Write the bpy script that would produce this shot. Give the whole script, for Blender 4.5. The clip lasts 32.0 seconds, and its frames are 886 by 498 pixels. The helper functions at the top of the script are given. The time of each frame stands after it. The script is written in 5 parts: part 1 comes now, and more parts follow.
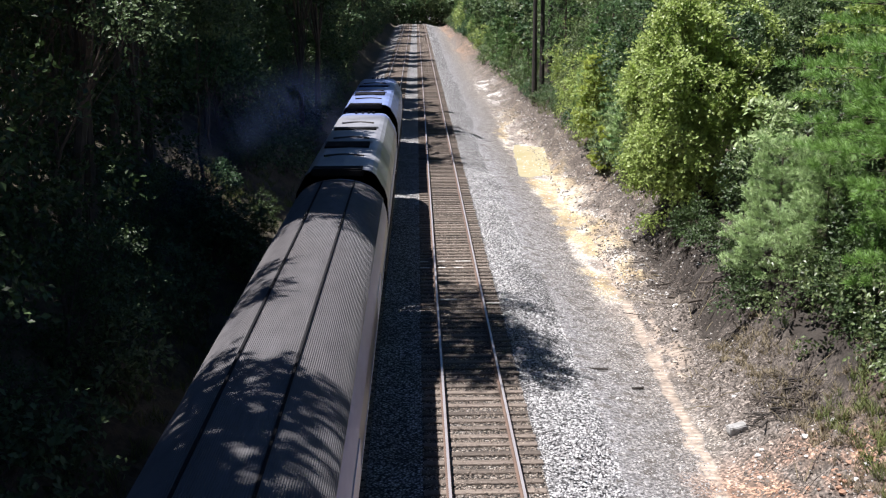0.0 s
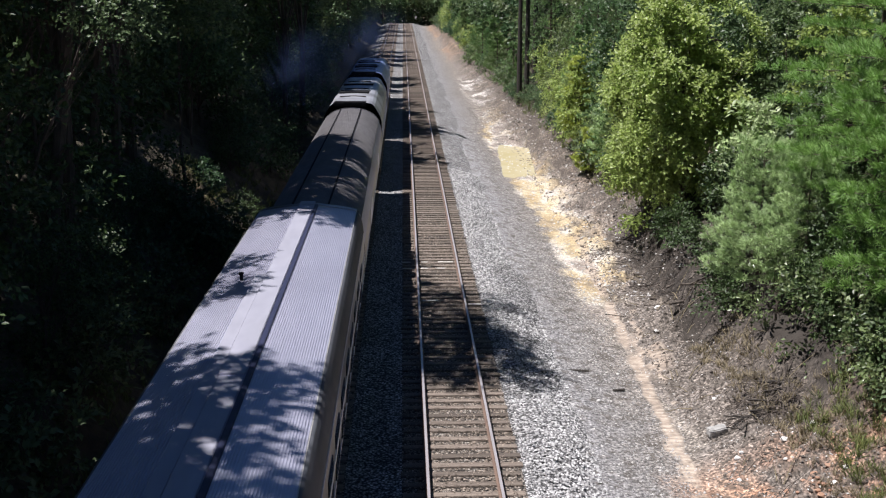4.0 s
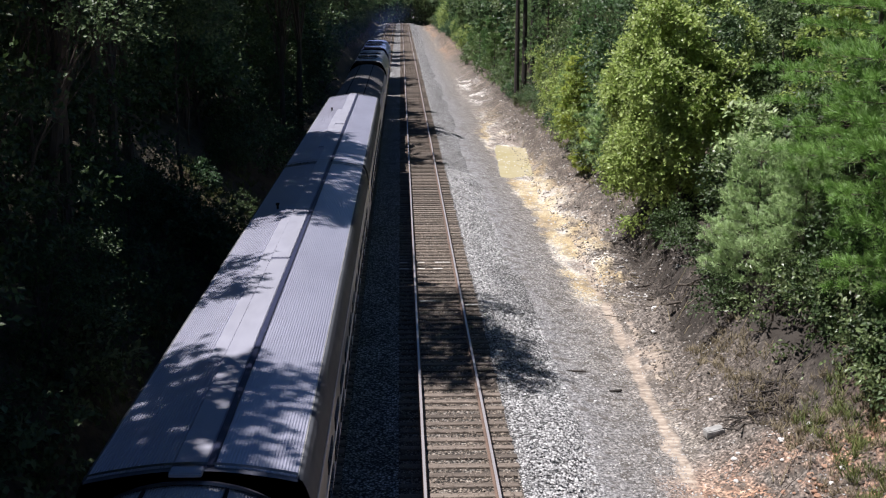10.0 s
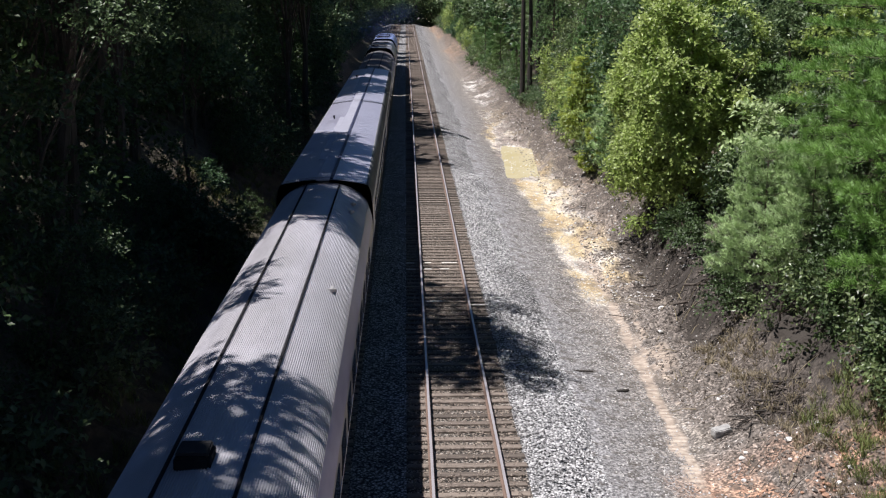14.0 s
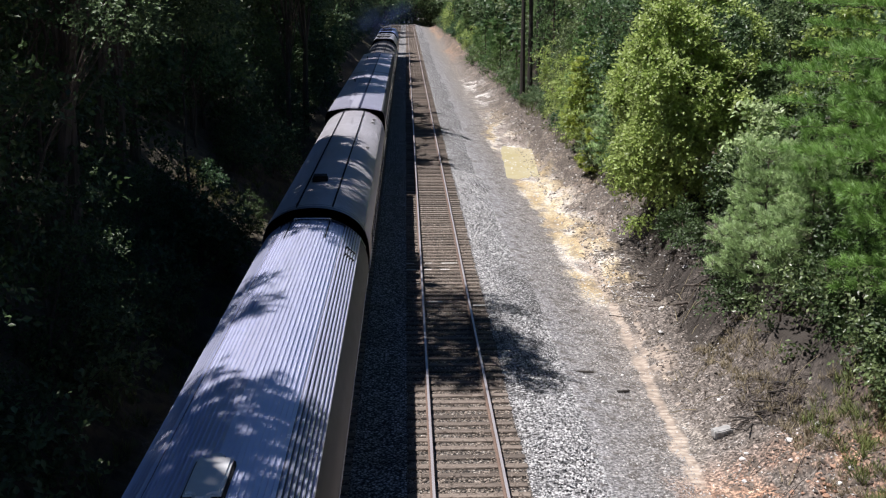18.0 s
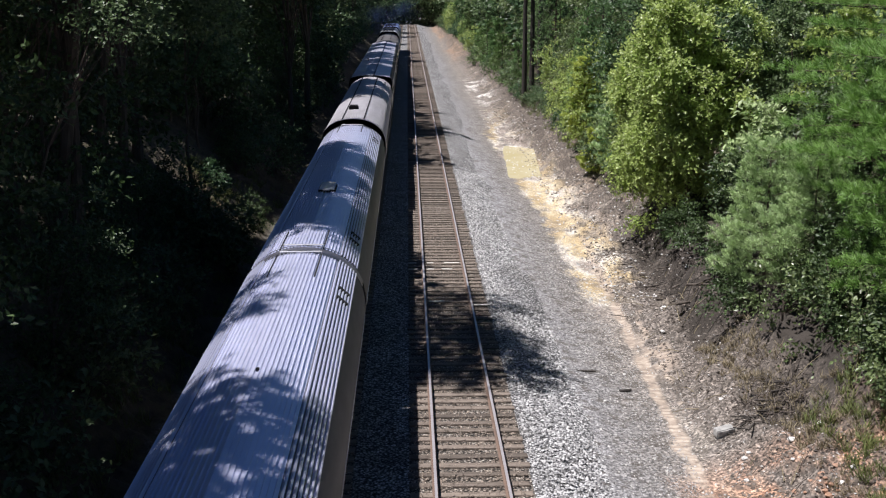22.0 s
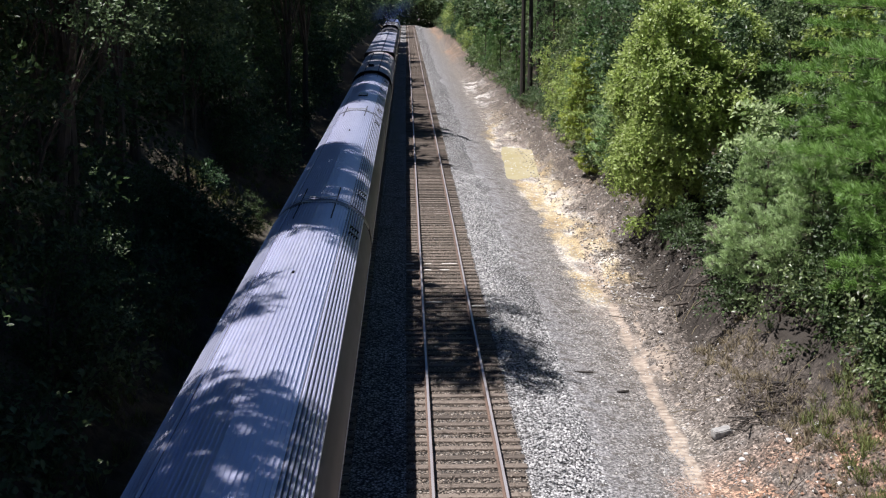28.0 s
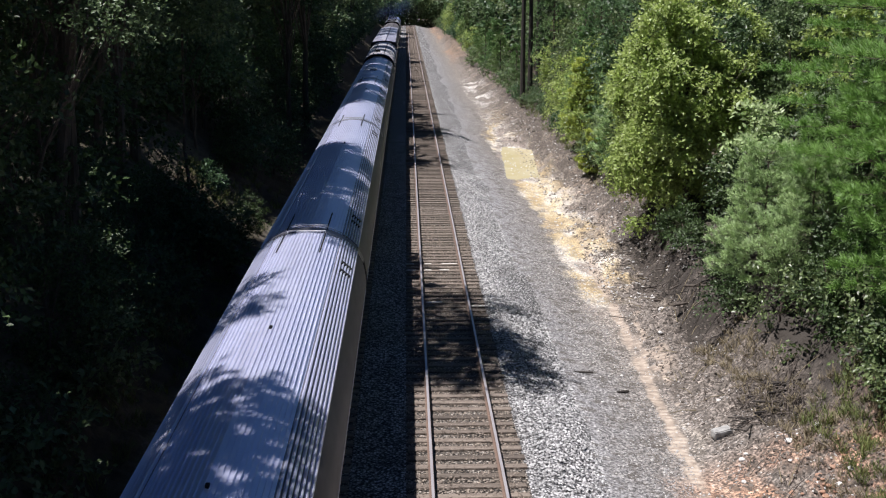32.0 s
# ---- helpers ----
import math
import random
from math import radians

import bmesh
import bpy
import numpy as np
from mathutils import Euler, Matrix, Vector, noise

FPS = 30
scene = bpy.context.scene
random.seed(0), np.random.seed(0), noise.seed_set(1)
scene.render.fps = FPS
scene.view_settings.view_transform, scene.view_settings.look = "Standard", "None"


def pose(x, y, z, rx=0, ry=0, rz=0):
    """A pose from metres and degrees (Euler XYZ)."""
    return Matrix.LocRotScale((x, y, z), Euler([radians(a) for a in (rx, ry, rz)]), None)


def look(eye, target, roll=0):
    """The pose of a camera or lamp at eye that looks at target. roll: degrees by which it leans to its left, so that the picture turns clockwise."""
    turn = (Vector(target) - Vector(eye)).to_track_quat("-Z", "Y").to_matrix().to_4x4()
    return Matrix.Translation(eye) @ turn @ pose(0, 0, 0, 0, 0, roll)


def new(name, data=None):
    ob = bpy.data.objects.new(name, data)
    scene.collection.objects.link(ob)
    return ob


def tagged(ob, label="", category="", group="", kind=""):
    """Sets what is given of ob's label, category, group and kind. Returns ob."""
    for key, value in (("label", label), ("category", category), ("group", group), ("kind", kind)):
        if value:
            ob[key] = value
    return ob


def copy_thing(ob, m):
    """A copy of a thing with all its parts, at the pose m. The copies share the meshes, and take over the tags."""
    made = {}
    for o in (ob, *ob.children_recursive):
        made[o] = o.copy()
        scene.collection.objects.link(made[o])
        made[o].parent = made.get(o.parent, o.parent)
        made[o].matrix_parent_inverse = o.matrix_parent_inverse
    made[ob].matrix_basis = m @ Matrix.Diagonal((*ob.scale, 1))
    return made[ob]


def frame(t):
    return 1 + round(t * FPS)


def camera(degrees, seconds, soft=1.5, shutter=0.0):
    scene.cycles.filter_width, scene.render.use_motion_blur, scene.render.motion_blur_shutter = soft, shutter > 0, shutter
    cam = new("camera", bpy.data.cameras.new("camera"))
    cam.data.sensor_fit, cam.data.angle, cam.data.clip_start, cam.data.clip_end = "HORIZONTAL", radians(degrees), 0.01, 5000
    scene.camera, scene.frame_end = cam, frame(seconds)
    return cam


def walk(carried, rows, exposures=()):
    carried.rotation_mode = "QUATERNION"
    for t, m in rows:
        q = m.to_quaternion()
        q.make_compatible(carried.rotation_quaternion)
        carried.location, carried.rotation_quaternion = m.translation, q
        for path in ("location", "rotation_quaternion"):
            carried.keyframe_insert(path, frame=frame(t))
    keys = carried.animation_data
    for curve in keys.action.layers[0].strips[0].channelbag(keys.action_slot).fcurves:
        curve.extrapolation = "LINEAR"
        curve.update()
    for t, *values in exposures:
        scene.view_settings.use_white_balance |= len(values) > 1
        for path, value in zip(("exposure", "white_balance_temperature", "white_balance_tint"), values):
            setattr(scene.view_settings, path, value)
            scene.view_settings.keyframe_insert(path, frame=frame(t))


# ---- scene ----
# The camera is held by hand on a bridge over a railway cutting: t, eye x y z, tilt down, turn right, roll (degrees).
ROWS = [(0.0, -1.346, -0.062, 9.959, 12.730, 1.238, -0.271), (0.5, -1.331, -0.043, 9.960, 12.731, 1.309, -0.218),
        (1.0, -1.318, -0.032, 9.965, 12.749, 1.365, -0.211), (1.5, -1.305, -0.026, 9.975, 12.770, 1.520, -0.120),
        (2.0, -1.289, -0.020, 9.981, 12.744, 1.661, -0.059), (2.5, -1.260, -0.003, 9.980, 12.749, 1.753, -0.006),
        (3.0, -1.235, 0.009, 9.982, 12.751, 1.810, 0.028), (3.5, -1.224, 0.019, 9.986, 12.764, 1.891, 0.051),
        (5.5, -1.182, 0.037, 10.006, 12.749, 2.097, 0.167), (6.0, -1.180, 0.044, 10.009, 12.754, 2.175, 0.195),
        (6.5, -1.169, 0.058, 10.012, 12.759, 2.207, 0.214), (7.0, -1.162, 0.066, 10.013, 12.765, 2.248, 0.240),
        (7.5, -1.160, 0.069, 10.013, 12.762, 2.285, 0.260), (8.0, -1.157, 0.064, 10.018, 12.742, 2.349, 0.302),
        (8.5, -1.152, 0.053, 10.029, 12.771, 2.388, 0.317), (9.0, -1.157, 0.052, 10.028, 12.754, 2.427, 0.326),
        (9.5, -1.178, 0.053, 10.017, 12.768, 2.302, 0.249), (10.0, -1.203, 0.040, 10.010, 12.769, 2.089, 0.146),
        (10.5, -1.219, 0.027, 10.005, 12.770, 1.973, 0.062), (11.0, -1.233, 0.017, 9.999, 12.769, 1.937, 0.045),
        (11.5, -1.249, 0.009, 9.992, 12.793, 1.779, -0.036), (12.0, -1.250, 0.010, 9.989, 12.758, 1.820, 0.008),
        (12.5, -1.246, 0.005, 9.987, 12.712, 1.812, 0.020), (13.0, -1.245, 0.007, 9.985, 12.714, 1.809, 0.025),
        (13.5, -1.248, 0.008, 9.986, 12.714, 1.809, 0.025), (14.0, -1.252, 0.008, 9.986, 12.713, 1.816, -0.003),
        (14.5, -1.242, 0.012, 9.980, 12.700, 1.757, -0.034), (16.5, -1.267, 0.007, 10.004, 12.720, 1.816, -0.006),
        (17.0, -1.266, 0.008, 10.005, 12.720, 1.816, -0.006), (17.5, -1.265, 0.011, 10.005, 12.724, 1.815, -0.007),
        (18.0, -1.260, 0.015, 9.997, 12.705, 1.815, 0.000), (18.5, -1.253, 0.018, 9.991, 12.681, 1.803, 0.012),
        (19.0, -1.254, 0.009, 9.995, 12.723, 1.771, -0.013), (19.5, -1.259, 0.000, 9.990, 12.704, 1.736, -0.034),
        (20.0, -1.268, -0.006, 9.988, 12.707, 1.775, -0.015), (20.5, -1.274, -0.010, 9.990, 12.704, 1.766, -0.025),
        (21.0, -1.281, -0.017, 9.992, 12.711, 1.709, -0.049), (21.5, -1.283, -0.016, 9.992, 12.712, 1.740, -0.040),
        (22.0, -1.271, -0.001, 9.984, 12.706, 1.726, -0.037), (22.5, -1.263, 0.011, 9.978, 12.697, 1.743, -0.039),
        (23.0, -1.262, 0.002, 9.983, 12.707, 1.767, -0.033), (23.5, -1.262, -0.007, 9.988, 12.712, 1.764, -0.032),
        (24.0, -1.262, -0.008, 9.988, 12.707, 1.767, -0.032), (24.5, -1.262, -0.012, 9.991, 12.712, 1.764, -0.032),
        (25.0, -1.262, -0.012, 9.990, 12.712, 1.764, -0.032), (25.5, -1.263, -0.006, 9.987, 12.707, 1.767, -0.032),
        (27.5, -1.246, 0.022, 9.992, 12.720, 1.807, -0.003), (28.0, -1.244, 0.019, 9.983, 12.668, 1.804, 0.007),
        (28.5, -1.246, 0.016, 9.984, 12.680, 1.853, 0.013), (29.0, -1.237, 0.027, 9.981, 12.700, 1.798, -0.001),
        (29.5, -1.230, 0.032, 9.972, 12.660, 1.796, 0.002), (30.0, -1.230, 0.027, 9.970, 12.662, 1.793, 0.002),
        (30.5, -1.232, 0.020, 9.974, 12.662, 1.793, 0.002), (31.0, -1.239, 0.014, 9.983, 12.670, 1.794, 0.004),
        (31.5, -1.242, 0.020, 9.988, 12.719, 1.807, -0.002), (32.0, -1.236, 0.029, 9.978, 12.660, 1.796, 0.002)]
cam = camera(41.95, 32.0, soft=1.2)


def held(x, y, z, tilt, turn, roll):
    p, w = radians(tilt), radians(turn)
    way = Vector((math.sin(w) * math.cos(p), math.cos(w) * math.cos(p), -math.sin(p)))
    eye = Vector((x, y, z))
    return look(eye, eye + way * 10, roll)


walk(cam, [(r[0], held(*r[1:])) for r in ROWS], [(0, 0.63, 6150, 15), (1, 0.66, 6150, 15), (2, 0.54, 6150, 15), (3, 0.44, 6150, 15), (6, 0.3, 6150, 15), (32, 0.3, 6150, 15)])

# ---- light: high sun from over the left-hand trees, clear sky ----
SUN_WAY = Vector((0.41, 0.03, -1.0))
world = bpy.data.worlds.new("sky")
scene.world = world
world.use_nodes = True
wn = world.node_tree.nodes
sky = wn.new("ShaderNodeTexSky")
sky.sky_type, sky.sun_disc = "NISHITA", False
sky.sun_elevation, sky.sun_rotation = radians(69.5), radians(-90)
world.node_tree.links.new(sky.outputs[0], wn["Background"].inputs[0])
wn["Background"].inputs[1].default_value = 0.031
sky.ozone_density, sky.dust_density = 10.0, 0.05
sun = new("sun", bpy.data.lights.new("sun", "SUN"))
sun.data.energy, sun.data.angle, sun.data.color = 5.6, radians(0.6), (1.0, 0.955, 0.885)
sun.matrix_world = look((-40, 0, 110), Vector((-40, 0, 110)) + SUN_WAY)


# ---- materials ----
def material(name, colours, scale=8.0, detail=6.0, rough=0.7, metal=0.0, stain=None, stain_scale=0.6, stain_amount=0.6,
             bump=0.0, bump_scale=30.0, island=0.0, random=0.0, translucent=0.0, stretch=(1, 1, 1), coat=0.0, contrast=0.25, tint=0.0, gloss=0.5):
    """Two colours mixed by a fine grain, a stain colour laid over by a coarse one, relief from a third."""
    m = bpy.data.materials.new(name)
    m.use_nodes = True
    n, l = m.node_tree.nodes, m.node_tree.links
    b = n["Principled BSDF"]
    tc = n.new("ShaderNodeTexCoord")
    mp = n.new("ShaderNodeMapping")
    mp.inputs["Scale"].default_value = stretch
    l.new(tc.outputs["Object"], mp.inputs["Vector"])

    def noise_at(s, d, lo, hi):
        t = n.new("ShaderNodeTexNoise")
        t.inputs["Scale"].default_value, t.inputs["Detail"].default_value = s, d
        l.new(mp.outputs[0], t.inputs["Vector"])
        r = n.new("ShaderNodeMapRange")
        r.inputs[1].default_value, r.inputs[2].default_value = lo, hi
        l.new(t.outputs["Fac"], r.inputs[0])
        return t, r

    def mixed(fac, a, c):
        x = n.new("ShaderNodeMix")
        x.data_type = "RGBA"
        l.new(fac, x.inputs[0])
        for sock, v in ((x.inputs[6], a), (x.inputs[7], c)):
            if isinstance(v, tuple):
                sock.default_value = (*v, 1)
            else:
                l.new(v, sock)
        return x.outputs[2]

    _, fine = noise_at(scale, detail, 0.5 - contrast, 0.5 + contrast)
    col = mixed(fine.outputs[0], colours[0], colours[1])
    if stain:
        _, big = noise_at(stain_scale, 5.0, 0.42, 0.68)
        amt = n.new("ShaderNodeMath")
        amt.operation = "MULTIPLY"
        amt.inputs[1].default_value = stain_amount
        l.new(big.outputs[0], amt.inputs[0])
        col = mixed(amt.outputs[0], col, stain)
    if tint:
        oi = n.new("ShaderNodeObjectInfo")
        hue, val = n.new("ShaderNodeMapRange"), n.new("ShaderNodeMapRange")
        hue.inputs[3].default_value, hue.inputs[4].default_value = 0.5 - tint * 0.06, 0.5 + tint * 0.1
        val.inputs[3].default_value, val.inputs[4].default_value = 1 + tint * 0.4, 1 - tint * 0.6
        l.new(oi.outputs["Random"], hue.inputs[0])
        l.new(oi.outputs["Random"], val.inputs[0])
        hs = n.new("ShaderNodeHueSaturation")
        l.new(hue.outputs[0], hs.inputs["Hue"])
        l.new(val.outputs[0], hs.inputs["Value"])
        l.new(col, hs.inputs["Color"])
        col = hs.outputs[0]
    vary = None
    if island:
        vary = n.new("ShaderNodeNewGeometry").outputs["Random Per Island"]
        spread = island
    elif random:
        vary = n.new("ShaderNodeObjectInfo").outputs["Random"]
        spread = random
    if vary:
        r = n.new("ShaderNodeMapRange")
        r.inputs[3].default_value, r.inputs[4].default_value = 1 - spread, 1 + spread
        l.new(vary, r.inputs[0])
        h = n.new("ShaderNodeHueSaturation")
        l.new(r.outputs[0], h.inputs["Value"])
        l.new(col, h.inputs["Color"])
        col = h.outputs[0]
    l.new(col, b.inputs["Base Color"])
    b.inputs["Roughness"].default_value, b.inputs["Metallic"].default_value = rough, metal
    b.inputs["Coat Weight"].default_value = coat
    b.inputs["Specular IOR Level"].default_value = gloss
    if bump:
        t, _ = noise_at(bump_scale, 4.0, 0.3, 0.7)
        bp = n.new("ShaderNodeBump")
        bp.inputs["Strength"].default_value, bp.inputs["Distance"].default_value = bump, 0.03
        l.new(t.outputs["Fac"], bp.inputs["Height"])
        l.new(bp.outputs[0], b.inputs["Normal"])
    if translucent:
        tr = n.new("ShaderNodeBsdfTranslucent")
        l.new(col, tr.inputs["Color"])
        mx = n.new("ShaderNodeMixShader")
        mx.inputs[0].default_value = translucent
        l.new(b.outputs[0], mx.inputs[1])
        l.new(tr.outputs[0], mx.inputs[2])
        l.new(mx.outputs[0], n["Material Output"].inputs["Surface"])
    return m


M = {}
M["steel_roof"] = material("stainless_roof", ((0.68, 0.70, 0.88), (0.78, 0.80, 0.96)), 5, rough=0.33, metal=0.56,
                           stain=(0.58, 0.60, 0.78), stain_scale=0.5, stain_amount=0.4, stretch=(1, 0.25, 1))
M["old_roof"] = material("weathered_roof", ((0.125, 0.121, 0.126), (0.195, 0.188, 0.193)), 4, rough=0.7, metal=0.1, gloss=0.25,
                         stain=(0.13, 0.12, 0.12), stain_scale=0.45, stain_amount=0.6, stretch=(1, 0.3, 1))
M["diner_roof"] = material("grey_fluted_roof", ((0.47, 0.455, 0.48), (0.58, 0.565, 0.60)), 4, rough=0.5, metal=0.25,
                           stain=(0.3, 0.29, 0.29), stain_scale=0.45, stain_amount=0.5, stretch=(1, 0.3, 1))
M["sleeper_roof"] = material("sleeper_roof", ((0.50, 0.50, 0.60), (0.60, 0.60, 0.70)), 4, rough=0.36, metal=0.5,
                             stain=(0.38, 0.37, 0.46), stain_scale=0.5, stain_amount=0.5, stretch=(1, 0.3, 1))
M["strip"] = material("pale_strip", ((0.55, 0.55, 0.6), (0.64, 0.64, 0.68)), 5, rough=0.5, metal=0.1,
                      stain=(0.36, 0.35, 0.37), stain_scale=0.7, stain_amount=0.45, stretch=(1, 0.3, 1))
M["letterboard"] = material("lilac_letterboard", ((0.20, 0.21, 0.40), (0.28, 0.29, 0.48)), 4, rough=0.4, metal=0.1, stain=(0.14, 0.14, 0.25), stain_scale=0.6, stretch=(1, 0.3, 1))
M["walk"] = material("grey_walkway", ((0.36, 0.36, 0.43), (0.43, 0.43, 0.50)), 5, rough=0.5, metal=0.2, stain=(0.3, 0.3, 0.34), stain_scale=0.7, stain_amount=0.45, stretch=(1, 0.3, 1))
# side tones are darkened to stand in for shade and dark ground reflections
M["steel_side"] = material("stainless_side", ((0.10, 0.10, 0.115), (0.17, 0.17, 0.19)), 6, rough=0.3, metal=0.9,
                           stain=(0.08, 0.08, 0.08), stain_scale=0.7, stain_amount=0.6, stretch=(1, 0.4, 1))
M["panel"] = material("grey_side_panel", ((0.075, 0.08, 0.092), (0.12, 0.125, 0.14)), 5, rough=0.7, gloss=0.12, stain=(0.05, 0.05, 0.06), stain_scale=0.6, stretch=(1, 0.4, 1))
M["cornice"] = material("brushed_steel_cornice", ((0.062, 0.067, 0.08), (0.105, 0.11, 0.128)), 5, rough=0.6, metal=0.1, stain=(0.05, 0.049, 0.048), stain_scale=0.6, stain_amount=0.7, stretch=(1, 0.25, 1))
# dark tone that stands in for shade in the valleys between ribs
M["groove"] = material("groove_shade", ((0.05, 0.05, 0.06), (0.11, 0.105, 0.12)), 6, rough=0.45, metal=0.4, stretch=(1, 0.2, 1))
M["end"] = material("car_end", ((0.42, 0.41, 0.4), (0.55, 0.54, 0.52)), 5, rough=0.5, stain=(0.16, 0.15, 0.14), stain_scale=1.5)
M["end_hoop"] = material("grey_hoop", ((0.15, 0.155, 0.195), (0.24, 0.245, 0.30)), 5, rough=0.4, metal=0.6, stain=(0.09, 0.09, 0.1), stain_scale=1.5)
M["rubber"] = material("black_rubber", ((0.018, 0.018, 0.02), (0.03, 0.03, 0.032)), 9, rough=0.75, gloss=0.2)
M["navy"] = material("dark_blue_line", ((0.02, 0.025, 0.06), (0.035, 0.04, 0.085)), 7, rough=0.5)
M["glass"] = material("tinted_glass", ((0.015, 0.018, 0.022), (0.02, 0.024, 0.03)), 3, rough=0.08)
M["under"] = material("dirty_iron", ((0.03, 0.027, 0.025), (0.06, 0.052, 0.046)), 12, rough=0.8)
M["loco_grey"] = material("engine_silver", ((0.36, 0.365, 0.40), (0.46, 0.465, 0.50)), 5, rough=0.4, metal=0.3,
                          stain=(0.12, 0.12, 0.13), stain_scale=0.6, stain_amount=0.7)
M["loco_blue"] = material("engine_blue", ((0.20, 0.27, 0.55), (0.30, 0.37, 0.65)), 5, rough=0.35,
                          stain=(0.06, 0.07, 0.13), stain_scale=0.8, stain_amount=0.5)
M["black"] = material("soot_black", ((0.012, 0.012, 0.014), (0.022, 0.022, 0.024)), 10, rough=0.9, gloss=0.08)
M["hatch"] = material("bright_hatch", ((0.8, 0.8, 0.8), (0.88, 0.88, 0.87)), 6, rough=0.25, metal=0.2)
M["rail"] = material("rail_rust", ((0.13, 0.085, 0.065), (0.2, 0.135, 0.1)), 20, rough=0.75, stain=(0.09, 0.06, 0.05), stain_scale=2)
M["rail_top"] = material("polished_rail", ((0.52, 0.48, 0.48), (0.66, 0.62, 0.62)), 12, rough=0.4, metal=0.55, stretch=(1, 0.1, 1))
M["tie"] = material("weathered_tie", ((0.085, 0.068, 0.056), (0.205, 0.168, 0.138)), 14, rough=0.9, random=0.42,
                    stain=(0.235, 0.195, 0.16), stain_scale=3, stain_amount=0.55, bump=0.6, bump_scale=40, stretch=(0.25, 1, 1))
M["pale_tie"] = material("bleached_tie", ((0.5, 0.47, 0.43), (0.7, 0.67, 0.62)), 10, rough=0.9, bump=0.4)


def gravel(name, tones, cell, stain, stain_amount):
    """Broken stone: each cell its own tone, dark chinks between, domed relief."""
    m = bpy.data.materials.new(name)
    m.use_nodes = True
    n, l = m.node_tree.nodes, m.node_tree.links
    b = n["Principled BSDF"]
    b.inputs["Roughness"].default_value = 0.95
    tc = n.new("ShaderNodeTexCoord")
    vor = n.new("ShaderNodeTexVoronoi")
    vor.inputs["Scale"].default_value = cell
    vor.inputs["Randomness"].default_value = 1.0
    l.new(tc.outputs["Object"], vor.inputs["Vector"])
    bw = n.new("ShaderNodeSeparateColor")
    l.new(vor.outputs["Color"], bw.inputs[0])
    r = n.new("ShaderNodeValToRGB")
    e = r.color_ramp.elements
    while len(e) < len(tones):
        e.new(0.5)
    for i, (k, c) in enumerate(zip(e, tones)):
        k.position, k.color = i / (len(tones) - 1), (*c, 1)
    l.new(bw.outputs[0], r.inputs[0])
    chink = n.new("ShaderNodeMapRange")
    chink.inputs[1].default_value, chink.inputs[2].default_value = 0.32, 0.62
    chink.inputs[3].default_value, chink.inputs[4].default_value = 1.0, 0.12
    l.new(vor.outputs["Distance"], chink.inputs[0])
    mul = n.new("ShaderNodeMix")
    mul.data_type, mul.blend_type = "RGBA", "MULTIPLY"
    mul.inputs[0].default_value = 1.0
    l.new(r.outputs[0], mul.inputs[6])
    l.new(chink.outputs[0], mul.inputs[7])
    big = n.new("ShaderNodeTexNoise")
    big.inputs["Scale"].default_value, big.inputs["Detail"].default_value = 0.55, 6.0
    l.new(tc.outputs["Object"], big.inputs["Vector"])
    br = n.new("ShaderNodeMapRange")
    br.inputs[1].default_value, br.inputs[2].default_value, br.inputs[4].default_value = 0.42, 0.68, stain_amount
    l.new(big.outputs["Fac"], br.inputs[0])
    mx = n.new("ShaderNodeMix")
    mx.data_type, mx.blend_type = "RGBA", "MULTIPLY"
    l.new(br.outputs[0], mx.inputs[0])
    l.new(mul.outputs[2], mx.inputs[6])
    mx.inputs[7].default_value = (*stain, 1)
    l.new(mx.outputs[2], b.inputs["Base Color"])
    bp = n.new("ShaderNodeBump")
    bp.invert = True
    bp.inputs["Strength"].default_value, bp.inputs["Distance"].default_value = 1.0, 0.035
    l.new(vor.outputs["Distance"], bp.inputs["Height"])
    l.new(bp.outputs[0], b.inputs["Normal"])
    return m


M["ballast"] = gravel("ballast", ((0.12, 0.12, 0.125), (0.36, 0.355, 0.36), (0.55, 0.545, 0.55), (0.85, 0.84, 0.84)), 16.0, (0.62, 0.6, 0.57), 0.8)
M["crib"] = gravel("crib_gravel", ((0.09, 0.08, 0.07), (0.24, 0.205, 0.175), (0.38, 0.335, 0.29), (0.62, 0.57, 0.51)), 18.0, (0.6, 0.52, 0.44), 0.8)
M["gravel"] = material("loose_gravel", ((0.36, 0.355, 0.355), (0.55, 0.545, 0.54)), 12, rough=0.9, island=0.7)
M["fine_gravel"] = material("fine_gravel", ((0.19, 0.184, 0.183), (0.36, 0.35, 0.345)), 12, rough=0.9, island=0.6)
M["bark"] = material("bark", ((0.05, 0.038, 0.03), (0.13, 0.10, 0.08)), 9, rough=0.95, bump=0.8, bump_scale=14, stretch=(1, 1, 0.25))
M["leaf_bright"] = material("bright_leaf", ((0.23, 0.32, 0.075), (0.46, 0.55, 0.185)), 0.8, rough=0.42, island=0.35, translucent=0.42)
M["leaf_mid"] = material("green_leaf", ((0.07, 0.12, 0.05), (0.155, 0.22, 0.095)), 0.6, rough=0.42, island=0.5, translucent=0.4, tint=0.5)
M["leaf_pale"] = material("pale_leaf", ((0.30, 0.40, 0.17), (0.46, 0.55, 0.30)), 0.8, rough=0.3, island=0.4, translucent=0.3)
M["needle_yellow"] = material("yellow_green_needle", ((0.36, 0.44, 0.08), (0.54, 0.60, 0.16)), 1.2, rough=0.5, island=0.3, translucent=0.45)
